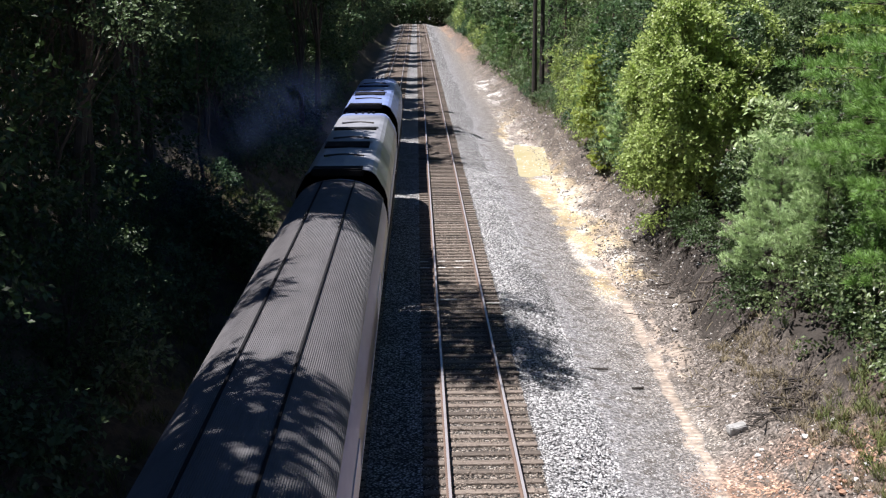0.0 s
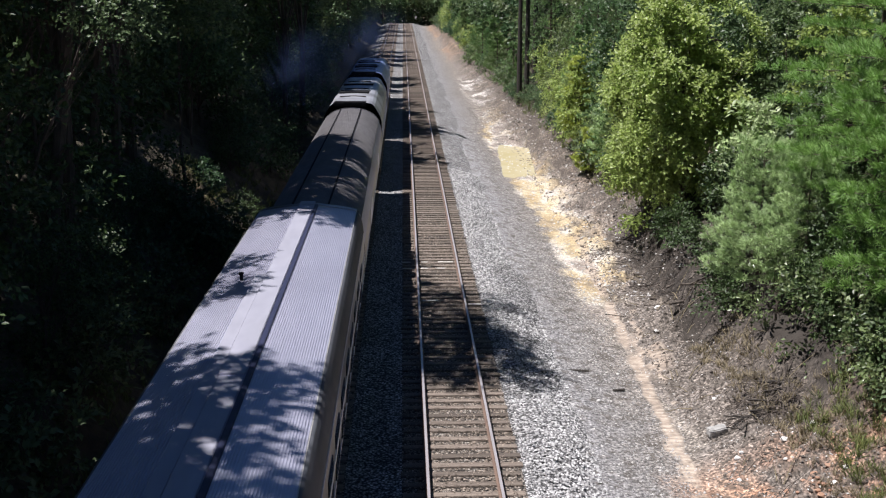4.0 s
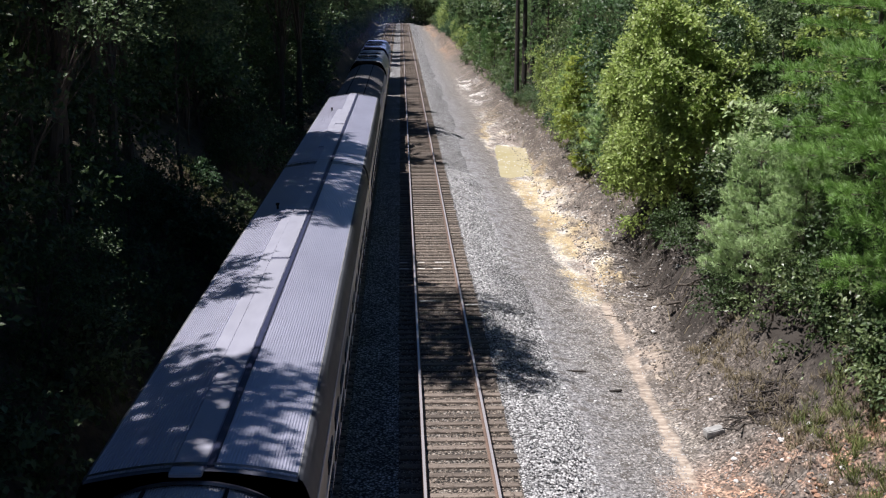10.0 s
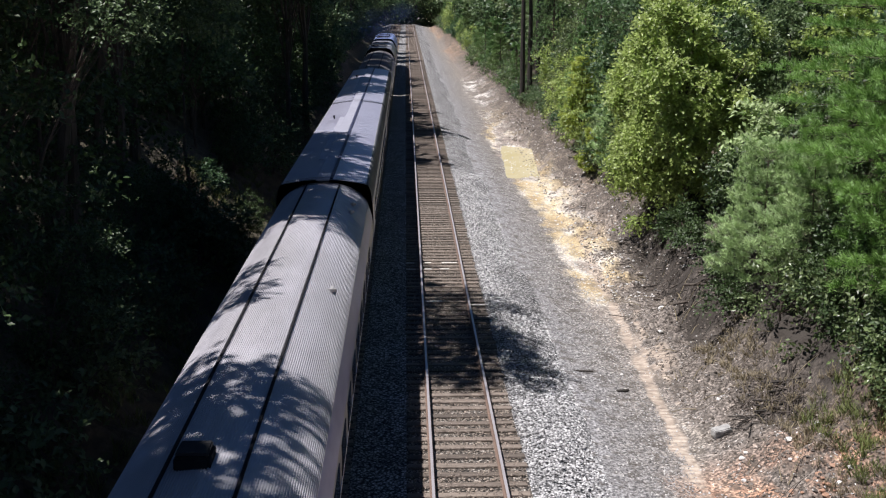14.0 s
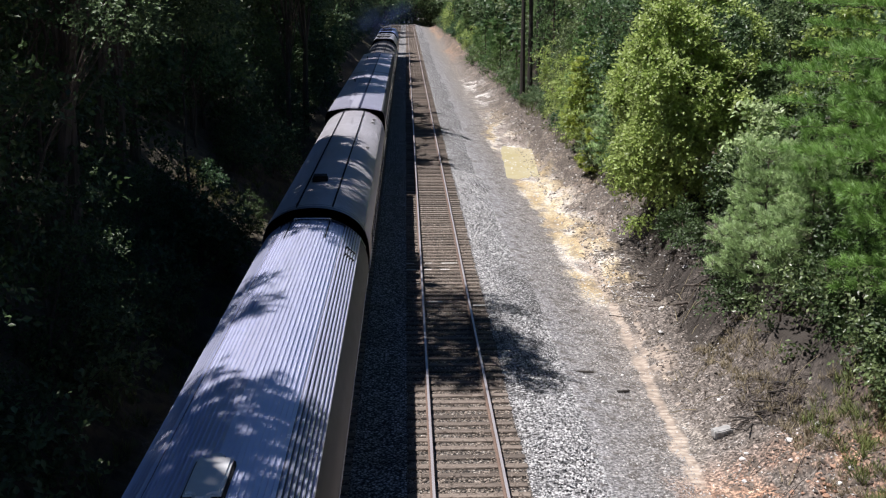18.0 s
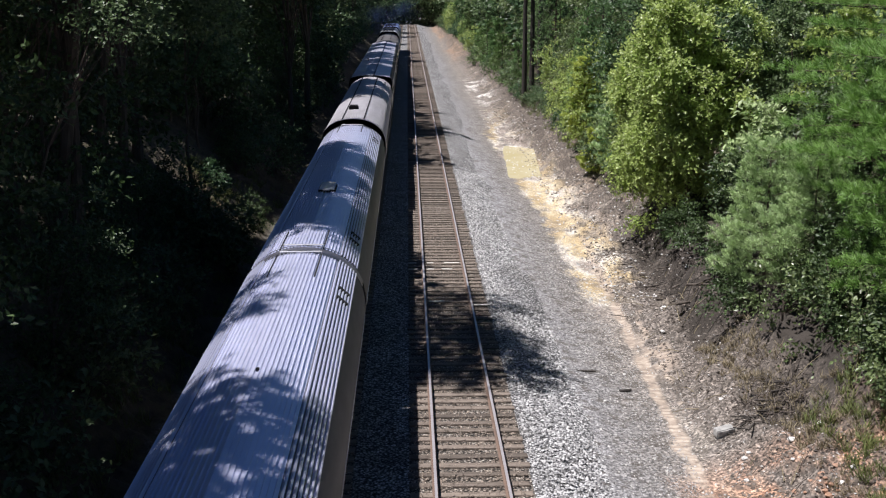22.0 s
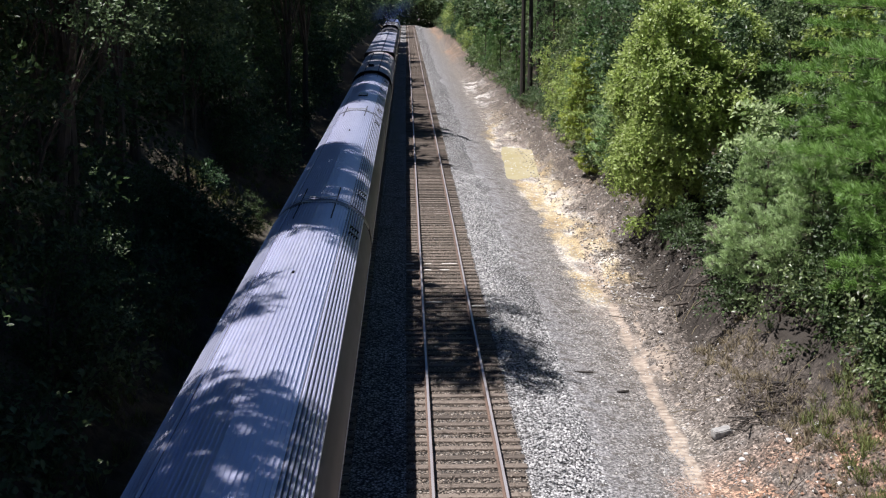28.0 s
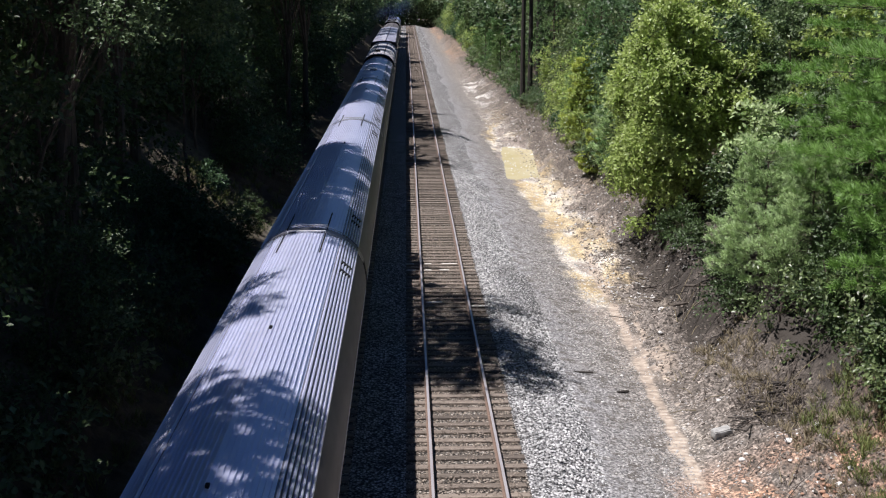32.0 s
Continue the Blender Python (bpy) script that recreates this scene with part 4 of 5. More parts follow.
def broadleaf_crown(seed, centre, radii, clumps, twigs, per, leaf, mat, low=-0.7, spread=0.95, lumpy=0.3):
    """Clumps of twigs, each twig a short bent row of leaves."""
    rng = np.random.RandomState(seed)
    c, w = crown_points(rng, centre, radii, clumps, low, lumpy)
    n = clumps * twigs
    ci = np.repeat(np.arange(clumps), twigs)
    tw = sphere_ways(rng, n, -0.6) + 0.7 * w[ci]
    tw /= np.linalg.norm(tw, axis=1)[:, None]
    size = spread * (0.5 + 0.6 * rng.rand(n))
    start = c[ci] + tw * (0.25 * rng.rand(n))[:, None]
    ti = np.repeat(np.arange(n), per)
    s = np.tile(np.linspace(0.15, 1, per), n)
    pos = start[ti] + tw[ti] * (s * size[ti])[:, None]
    pos[:, 2] -= 0.25 * s ** 2 * size[ti]
    pos += rng.normal(scale=0.05 * spread, size=pos.shape)
    way = tw[ti] * 0.7 + rng.normal(scale=0.6, size=pos.shape)
    way[:, 2] -= 0.15
    L = leaf * rng.uniform(0.7, 1.25, len(pos))
    v, f = leaf_quads(pos, way, L, L * 0.62, rng, np.array([-0.3, 0, 0.65]) + 0.75 * w[ci][ti])
    return mesh_of("crown", v, f, mat), c


def limbs(rng, height, r, tips, lean=(0, 0), rise=0.35):
    bm = bmesh.new()
    p = Vector((0, 0, -0.3))
    joints = [p]
    for k in range(1, 7):
        q = Vector((lean[0] * k / 6 + rng.normal() * 0.06, lean[1] * k / 6 + rng.normal() * 0.06, height * k / 6))
        rod(p, q, r * (1.05 - 0.15 * (k - 1)), r * (1.05 - 0.15 * k), 7, bm)
        p = q
        joints.append(q)
    for t in tips:
        t = Vector(t)
        a = joints[min(5, max(1, int(6 * max(0.15, (t.z / height) - rise))))]
        m = (a + t) / 2 + Vector((0, 0, 0.2))
        rod(a, m, r * 0.3, r * 0.18, 5, bm)
        rod(m, t, r * 0.18, r * 0.06, 4, bm)
    return bm


def broadleaf(name, seed, x, y, centre, radii, clumps, twigs, per, leaf, mat, label, height=None, r=0.13, low=-0.7, spread=0.95, group="", lean=(0, 0), lumpy=0.3, tips=16):
    rng = np.random.RandomState(seed + 1)
    e = new(name)
    me, c = broadleaf_crown(seed, centre, radii, clumps, twigs, per, leaf, mat, low, spread, lumpy)
    h = height or centre[2] + radii[2] * 0.6
    part("trunk", limbs(rng, h, r, c[rng.permutation(len(c))[:tips]], lean), M["bark"], e)
    part("crown", me, None, e)
    tagged(e, label, "shrub" if "shrub" in name else "tree", group)
    e.matrix_basis = pose(x, y, float(ground_z(x, y)))
    return e


def pine(name, seed, x, y, height, low, reach, tufts, needles, needle, mat, label, r=0.14, top=0.15, droop=0.1, width=0.02, group="", step=0.4, bark="bark"):
    """Whorls of boughs that carry tufts of long needles."""
    rng = np.random.RandomState(seed)
    bm = bmesh.new()
    rod((0, 0, -0.4), (0, 0, height), r, r * 0.25, 9, bm)
    base, way = [], []
    z = low
    boughs = []
    while z < height - 0.1:
        k = (z - low) / (height - low)
        ln = reach * (1 - (1 - top) * k) * (0.55 + 0.45 * min(1, 3 * k + 0.45))
        for _ in range(rng.randint(3, 6)):
            a = rng.uniform(0, 2 * math.pi)
            l2 = ln * rng.uniform(0.7, 1.15)
            tip = np.array([math.cos(a) * l2, math.sin(a) * l2, z + l2 * (0.25 - droop + 0.3 * k)])
            boughs.append((np.array([0, 0, z]), tip))
        z += step * rng.uniform(0.8, 1.3)
    for p, q in boughs:
        rod(p, q, r * 0.13, r * 0.03, 4, bm)
    per = max(2, tufts // len(boughs))
    for p, q in boughs:
        d = q - p
        for s in rng.uniform(0.25, 1.03, per):
            side = rng.normal(size=3) * np.array([0.16, 0.16, 0.1]) * np.linalg.norm(d) * (0.4 + 0.6 * s)
            base.append(p + d * s + side)
            way.append(d / np.linalg.norm(d) + np.array([0, 0, 0.35]) + side * 0.5)
    base, way = np.array(base), np.array(way)
    i = np.repeat(np.arange(len(base)), needles)
    w = way[i] * 0.9 + rng.normal(scale=0.55, size=(len(i), 3))
    L = needle * rng.uniform(0.7, 1.2, len(i))
    v, f = leaf_quads(base[i] + rng.normal(scale=0.02, size=(len(i), 3)), w, L, np.full(len(i), width), rng)
    e = new(name)
    part("trunk", bm, M[bark], e)
    part("crown", mesh_of("crown", v, f, mat), None, e)
    tagged(e, label, "tree", group)
    e.matrix_basis = pose(x, y, float(ground_z(x, y)))
    return e


def soft_pine(name, seed, x, y, height, low, reach, needles, needle, mat, label, r=0.14, top=0.2, droop=0.1, width=0.013, step=0.4, twigs=9, tuft=0.85):
    """Whorls of boughs, each with side twigs that end in brushes of long needles combed outwards."""
    rng = np.random.RandomState(seed)
    bm = bmesh.new()
    rod((0, 0, -0.4), (0, 0, height), r, r * 0.25, 9, bm)
    base, way = [], []
    z = low
    while z < height - 0.1:
        k = (z - low) / (height - low)
        ln = reach * (1 - (1 - top) * k) * (0.55 + 0.45 * min(1, 3 * k + 0.45))
        a0 = rng.uniform(0, 2 * math.pi)
        n = rng.randint(4, 7)
        for q in range(n):
            a = a0 + 2 * math.pi * q / n + rng.uniform(-0.3, 0.3)
            l2 = ln * rng.uniform(0.75, 1.15)
            tip = np.array([math.cos(a) * l2, math.sin(a) * l2, z + l2 * (0.25 - droop + 0.3 * k)])
            p = np.array([0, 0, z])
            d = tip - p
            out = d / np.linalg.norm(d)
            across = np.array([-math.sin(a), math.cos(a), 0])
            rod(p, tip, r * 0.14, r * 0.03, 4, bm)
            m = max(4, int(twigs * l2 / reach))
            for j in range(m):
                s = 0.25 + 0.75 * (j + rng.rand()) / m
                side = (1 if j % 2 else -1) * rng.uniform(0.15, 0.42) * l2 * (1.15 - 0.75 * s)
                b0 = p + d * s
                t0 = b0 + across * side + out * abs(side) * 0.8 + np.array([0, 0, rng.uniform(-0.02, 0.12)])
                if j % 3 == 0:
                    rod(b0, t0, r * 0.05, r * 0.02, 3, bm)
                w = t0 - b0
                w = w / (np.linalg.norm(w) + 1e-6)
                for u in (0.35, 0.7, 1.0):
                    base.append(b0 + (t0 - b0) * u)
                    way.append(w * tuft + np.array([0, 0, 0.45]))
            base.append(tip)
            way.append(out + np.array([0, 0, 0.3]))
        z += step * rng.uniform(0.8, 1.25)
    base, way = np.array(base), np.array(way)
    i = np.repeat(np.arange(len(base)), needles)
    w = way[i] + rng.normal(scale=0.5, size=(len(i), 3))
    L = needle * rng.uniform(0.7, 1.2, len(i))
    v, f = leaf_quads(base[i] + rng.normal(scale=0.03, size=(len(i), 3)), w, L, np.full(len(i), width), rng, np.array([-0.3, -0.15, 1.0]) + 0.5 * way[i])
    e = new(name)
    part("trunk", bm, M["bark"], e)
    part("crown", mesh_of("crown", v, f, mat), None, e)
    tagged(e, label, "tree")
    e.matrix_basis = pose(x, y, float(ground_z(x, y)))
    return e


def again(ob, x, y, turn, size=1.0, sink=0.0):
    m = copy_thing(ob, pose(x, y, float(ground_z(x, y)) - sink, 0, 0, turn))
    m.scale = (size, size, size)
    return m


# right bank, close
broadleaf("broadleaf_tree", 11, 10.1, 46, (-0.2, 0, 4.4), (2.9, 3.2, 5.3), 185, 26, 9, 0.17, M["leaf_bright"], "sunlit yellow-green broadleaf tree on the bank", r=0.16, low=-0.9, lumpy=0.22, spread=0.78)
broadleaf("broadleaf_tree", 12, 10.6, 53.5, (-0.2, 0, 2.0), (1.9, 2.4, 2.3), 60, 20, 8, 0.18, M["leaf_mid"], "low green tree over the ditch", r=0.1, low=-0.9, spread=0.7)
soft_pine("young_pine", 81, 9.6, 58.5, 5.0, 0.2, 1.6, 24, 0.24, M["needle_blue"], "young green pine at the ditch", r=0.06, width=0.024, top=0.3, step=0.35, twigs=7)
broadleaf("broadleaf_tree", 27, 13.4, 44.0, (0, 0, 4.4), (1.7, 2.2, 4.0), 60, 22, 8, 0.16, M["leaf_mid"], "dark green tree with glossy leaves", r=0.12, low=-0.9, lumpy=0.3, spread=0.7)
soft_pine("young_pine", 13, 9.7, 34.4, 4.2, 0.1, 1.9, 26, 0.2, M["needle_blue"], "young blue-green pine with soft needles", r=0.07, top=0.35, step=0.26, twigs=9)
soft_pine("young_pine", 14, 10.3, 32.0, 3.7, 0.2, 1.7, 26, 0.2, M["needle_blue"], "young blue-green pine with soft needles", r=0.06, top=0.35, step=0.26, twigs=9)
soft_pine("pine_tree", 15, 12.3, 32.6, 13, 2.4, 3.7, 38, 0.3, M["needle_fresh"], "green pine with long drooping needles", r=0.17, droop=0.3, step=0.5, twigs=11)
soft_pine("pine_tree", 16, 11.3, 26.6, 12, 1.2, 3.4, 44, 0.3, M["needle_fresh"], "green pine with long drooping needles", r=0.17, droop=0.3, step=0.5, twigs=11)
soft_pine("pine_tree", 25, 11.5, 23.4, 9.0, 2.4, 2.9, 38, 0.3, M["needle_fresh"], "green pine with long soft needles", r=0.12, top=0.4, droop=0.25, step=0.45, twigs=11)
broadleaf("shrub", 17, 9.7, 29.0, (0, 0, 1.1), (1.2, 1.8, 1.5), 9, 11, 8, 0.13, M["leaf_twig"], "sparse leafy green shrub at the foot of the bank", r=0.05, low=-0.9, spread=0.8)
broadleaf("shrub", 18, 9.7, 26.4, (0, 0, 0.8), (1.2, 1.7, 1.4), 10, 12, 8, 0.13, M["leaf_twig"], "sparse leafy green shrub at the foot of the bank", r=0.05, low=-0.9, spread=0.8)
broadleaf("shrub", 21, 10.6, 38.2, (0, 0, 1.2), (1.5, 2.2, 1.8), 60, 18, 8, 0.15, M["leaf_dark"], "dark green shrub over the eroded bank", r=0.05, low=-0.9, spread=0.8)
broadleaf("shrub", 24, 9.3, 31.2, (0, 0, 0.9), (0.9, 1.4, 1.3), 10, 12, 8, 0.12, M["leaf_twig"], "leafy green shrub at the foot of the bank", r=0.04, low=-0.9, spread=0.7)
broadleaf("shrub", 26, 9.7, 24.6, (0, 0, 0.6), (0.8, 1.2, 0.8), 14, 12, 8, 0.12, M["leaf_twig"], "low leafy shrub at the foot of the bank", r=0.04, low=-0.9, spread=0.6)
broadleaf("shrub", 22, 10.2, 22.6, (0, 0, 0.7), (1.2, 1.5, 1.1), 30, 16, 8, 0.12, M["leaf_mid"], "green shrub at the foot of the bank", r=0.05, low=-0.9, spread=0.7)
broadleaf("broadleaf_tree", 19, 15.4, 40, (0, 0, 4.4), (2.8, 2.6, 3.2), 80, 22, 8, 0.17, M["leaf_bright"], "yellow-green broadleaf tree among pines", r=0.12, low=-0.9, spread=0.7)
broadleaf("broadleaf_tree", 20, 14.6, 50, (0, 0, 4.2), (2.8, 2.8, 4.6), 90, 24, 8, 0.18, M["leaf_mid"], "green broadleaf tree with pale leaf tops", r=0.13, low=-0.9)
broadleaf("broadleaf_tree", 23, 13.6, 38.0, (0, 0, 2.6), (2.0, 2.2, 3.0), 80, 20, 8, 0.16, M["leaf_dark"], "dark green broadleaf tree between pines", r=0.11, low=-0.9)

soft_pine("young_pine", 28, 9.4, 70.0, 5.0, 0.2, 1.3, 20, 0.26, M["needle_yellow"], "bright yellow-green young pine", r=0.06, width=0.03, top=0.3, step=0.4, twigs=7)
soft_pine("young_pine", 29, 8.9, 62.0, 2.3, 0.2, 1.0, 20, 0.24, M["needle_yellow"], "small bright yellow-green pine over the ditch", r=0.05, width=0.028, top=0.3, step=0.35, twigs=7)
soft_pine("young_pine", 82, 10.4, 66.0, 5.4, 0.2, 1.6, 20, 0.26, M["needle"], "young green pine at the forest edge", r=0.07, width=0.028, top=0.25, step=0.42, twigs=7)
soft_pine("young_pine", 83, 10.5, 76.0, 6.0, 0.2, 1.7, 20, 0.26, M["needle"], "young green pine at the forest edge", r=0.07, width=0.03, top=0.25, step=0.45, twigs=7)
broadleaf("shrub", 30, 11.4, 41.0, (0, 0, 2.4), (1.1, 1.5, 2.0), 40, 14, 6, 0.24, M["leaf_pale"], "shrub with large pale glossy leaves in sun", r=0.05, low=-0.8, spread=0.7)
broadleaf("shrub", 31, 12.6, 46.0, (0, 0, 4.2), (1.0, 1.6, 1.8), 34, 14, 6, 0.26, M["leaf_pale"], "tall shrub with large pale glossy leaves", r=0.06, low=-0.8, spread=0.7)

# added dark shrubs stand in for the shaded hollow under the bank
broadleaf("shrub", 44, 9.0, 36.2, (-0.1, 0, 0.4), (0.6, 1.3, 0.5), 22, 14, 7, 0.12, M["leaf_dark"], "dark low shrub added in the hollow of the eroded bank", r=0.04, low=-0.5, spread=0.5)
broadleaf("shrub", 45, 9.0, 41.6, (-0.1, 0, 0.6), (0.7, 2.0, 0.6), 34, 14, 7, 0.12, M["leaf_dark"], "dark low shrub added in the hollow of the eroded bank", r=0.04, low=-0.5, spread=0.5)

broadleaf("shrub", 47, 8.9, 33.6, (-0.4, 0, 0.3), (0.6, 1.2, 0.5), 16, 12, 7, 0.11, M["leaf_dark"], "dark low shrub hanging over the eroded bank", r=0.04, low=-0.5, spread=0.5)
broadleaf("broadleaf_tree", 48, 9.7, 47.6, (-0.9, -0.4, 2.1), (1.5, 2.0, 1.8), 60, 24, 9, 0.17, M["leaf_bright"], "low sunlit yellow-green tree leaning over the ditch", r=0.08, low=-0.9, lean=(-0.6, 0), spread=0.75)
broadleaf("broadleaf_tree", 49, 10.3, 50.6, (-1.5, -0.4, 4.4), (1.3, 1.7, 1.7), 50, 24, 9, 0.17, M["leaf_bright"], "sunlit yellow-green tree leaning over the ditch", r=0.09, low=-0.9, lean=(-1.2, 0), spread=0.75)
# added dark shrubs that stand in for the black shade between the plants
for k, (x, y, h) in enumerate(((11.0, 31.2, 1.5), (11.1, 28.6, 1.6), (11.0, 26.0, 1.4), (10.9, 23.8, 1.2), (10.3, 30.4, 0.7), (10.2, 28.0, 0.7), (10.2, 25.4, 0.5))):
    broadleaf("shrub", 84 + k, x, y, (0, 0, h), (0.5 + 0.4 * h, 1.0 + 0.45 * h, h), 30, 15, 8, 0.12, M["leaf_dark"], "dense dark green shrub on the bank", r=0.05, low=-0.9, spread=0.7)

# kinds of forest tree, built once and repeated
mid_a = broadleaf("broadleaf_tree", 31, 12.2, 60, (0, 0, 4.8), (3.0, 3.0, 5.0), 64, 14, 7, 0.21, M["leaf_mid"], "green broadleaf tree at the forest edge", low=-0.9)
mid_b = broadleaf("broadleaf_tree", 32, 11.6, 67, (0, 0, 4.2), (2.6, 2.9, 4.4), 58, 14, 7, 0.21, M["leaf_mid"], "green broadleaf tree at the forest edge", low=-0.9)
lite = broadleaf("broadleaf_tree", 33, 10.8, 73, (0, 0, 2.6), (2.2, 2.3, 2.8), 45, 11, 6, 0.22, M["leaf_bright"], "small yellow-green tree at the forest edge", r=0.08, low=-0.9)
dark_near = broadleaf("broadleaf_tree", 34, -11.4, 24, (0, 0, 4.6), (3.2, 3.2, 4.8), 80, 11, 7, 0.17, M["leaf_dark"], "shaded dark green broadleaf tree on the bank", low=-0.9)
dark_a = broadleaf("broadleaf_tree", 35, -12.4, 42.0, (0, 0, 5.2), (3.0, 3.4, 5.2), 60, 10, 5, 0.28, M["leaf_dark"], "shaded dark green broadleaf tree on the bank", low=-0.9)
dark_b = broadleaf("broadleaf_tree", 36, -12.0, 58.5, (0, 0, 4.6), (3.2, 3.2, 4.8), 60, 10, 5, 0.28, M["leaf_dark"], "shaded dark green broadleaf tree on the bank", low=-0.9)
bush = broadleaf("shrub", 36, -9.4, 40, (0, 0, 0.9), (1.4, 1.5, 1.2), 28, 9, 5, 0.19, M["leaf_mid"], "low green shrub on the bank", r=0.04, low=-0.8, spread=0.6)
pine_a = pine("pine_tree", 37, 16.0, 57, 15, 2.2, 2.9, 420, 12, 0.36, M["needle"], "tall green pine in the forest", r=0.17, width=0.05)
pine_b = pine("pine_tree", 38, 17.0, 66, 13, 1.6, 2.6, 400, 12, 0.36, M["needle"], "tall green pine in the forest", r=0.15, width=0.05)
pine_low = pine("young_pine", 43, 10.6, 64.0, 4.6, 0.2, 1.7, 260, 14, 0.3, M["needle"], "young green pine at the forest edge", r=0.07, width=0.05, step=0.35)
far_a = broadleaf("broadleaf_tree", 39, 12.5, 122, (0, 0, 5.4), (3.4, 3.4, 5.6), 50, 6, 5, 0.55, M["leaf_mid"], "distant green broadleaf tree", low=-0.9, spread=1.2)
far_d = broadleaf("broadleaf_tree", 40, -12.5, 122, (0, 0, 5.4), (3.4, 3.4, 5.8), 50, 6, 5, 0.55, M["leaf_mid"], "distant shaded green broadleaf tree", low=-0.9, spread=1.2)
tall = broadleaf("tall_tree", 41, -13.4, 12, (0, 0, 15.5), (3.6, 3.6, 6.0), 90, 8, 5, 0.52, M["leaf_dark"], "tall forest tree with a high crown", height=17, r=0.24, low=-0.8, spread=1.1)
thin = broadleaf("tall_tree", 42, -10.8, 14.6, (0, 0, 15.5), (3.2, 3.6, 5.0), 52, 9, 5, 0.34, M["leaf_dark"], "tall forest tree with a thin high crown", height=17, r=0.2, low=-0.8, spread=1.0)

rng = np.random.RandomState(77)
# right forest
y = 79.0
while y < 335:
    near = y < 118
    kind = [mid_a, mid_b, lite, bush, pine_b][rng.choice(5, p=[0.22, 0.20, 0.04, 0.12, 0.42])] if near else far_a
    again(kind, 11.4 + rng.uniform(-0.7, 1.2), y, rng.uniform(0, 360), rng.uniform(0.75, 1.1))
    y += (3.4 if near else 5.5) * rng.uniform(0.8, 1.3)
for row, x0 in ((0, 16.5), (1, 22.5)):
    y = 22.0 + 3 * row
    while y < 335:
        near = y < 120
        kind = [mid_a, mid_b, pine_a, pine_b][rng.randint(4)] if near else [far_a, far_a, pine_b][rng.randint(3)]
        if not (row == 0 and 36 < y < 54):
            again(kind, x0 + rng.uniform(-1.5, 1.5), y, rng.uniform(0, 360), rng.uniform(0.95, 1.3))
        y += (4.6 if near else 10.0) * rng.uniform(0.8, 1.3)
for x, y in ((8.75, 100), (9.5, 101.0), (10.5, 104)):
    pine("pine_tree", int(x * 10), x, y, 19, 11.0, 3.0, 260, 12, 0.4, M["needle"], "tall pine with a bare dark trunk", r=0.25, width=0.05, step=0.6, bark="char")
y = 49.0
while y < 335:
    low_ = 82 < y < 104
    again(bush if low_ else [bush, bush, bush, pine_low, pine_low, lite][rng.randint(6)], (9.9 if y < 90 else 9.2) + rng.uniform(-0.5, 0.7), y, rng.uniform(0, 360), 0.6 if low_ else rng.uniform(0.6, 1.1) * (1 if y < 110 else 1.3))
    y += (2.2 if y < 110 else 4.0) * rng.uniform(0.7, 1.3)
# left bank
rng = np.random.RandomState(78)
y = 15.0
while y < 335:
    near = y < 100
    kind = dark_near if y < 42 else [dark_a, dark_b][rng.randint(2)] if near else far_d
    if y > 95 and rng.rand() < 0.55:
        kind = far_a
    at, turn, size = -12.3 + rng.uniform(-0.9, 1.1), rng.uniform(0, 360), rng.uniform(0.8, 1.15)
    if not 44.5 < y < 56.5:
        again(kind, at, y, turn, size)
    y += (4.6 if near else 6.5) * rng.uniform(0.8, 1.3)
y = 14.0
while y < 335:
    kind = dark_near if y < 34 else [dark_a, dark_b, pine_a][rng.randint(3)] if y < 80 else far_d
    at, turn, size = -17.5 + rng.uniform(-1.5, 1.5), rng.uniform(0, 360), rng.uniform(1.0, 1.4)
    if not 44.5 < y < 56:
        again(kind, at, y, turn, size)
    y += 6.0 * rng.uniform(0.8, 1.3)
y = 18.0
while y < 62:
    at, turn, size = -9.9 + rng.uniform(-0.4, 0.5), rng.uniform(0, 360), rng.uniform(0.36, 0.55)
    if not 45 < y < 54:
        again(dark_near if y < 40 else dark_b, at, y, turn, size, 0.4)
    y += 3.2 * rng.uniform(0.7, 1.3)
y = 16.0
while y < 120:
    at, turn, size = -8.9 + rng.uniform(-0.8, 0.4), rng.uniform(0, 360), rng.uniform(0.6, 1.1)
    if not 41 < y < 54:
        again(bush, at, y, turn, size)
    y += 4.5 * rng.uniform(0.5, 1.6)
y = 62.0
while y < 335:
    again(far_d if y > 110 else dark_a, -10.2 + rng.uniform(-0.5, 0.5), y, rng.uniform(0, 360), rng.uniform(0.45, 0.7), 0.6)
    y += 4.2 * rng.uniform(0.8, 1.3)
# added dark growth over sunlit ground, in place of deep shade
for x, y, k in ((-14.0, 47.0, 0.5), (-14.3, 50.5, 0.52), (-13.8, 54.0, 0.5), (-17.0, 49.0, 0.8), (-17.4, 53.5, 0.85), (-12.9, 56.8, 0.6), (-14.6, 59.5, 0.75), (-21.5, 51.0, 1.0)):
    again(dark_a, x, y, 40 * x, k, 0.5)
for x, y, k in ((-8.5, 42.4, 0.3), (-8.4, 44.6, 0.32), (-8.2, 46.8, 0.28), (-8.0, 49.2, 0.24)):
    again(dark_b, x, y, 70 * y, k, 0.3)
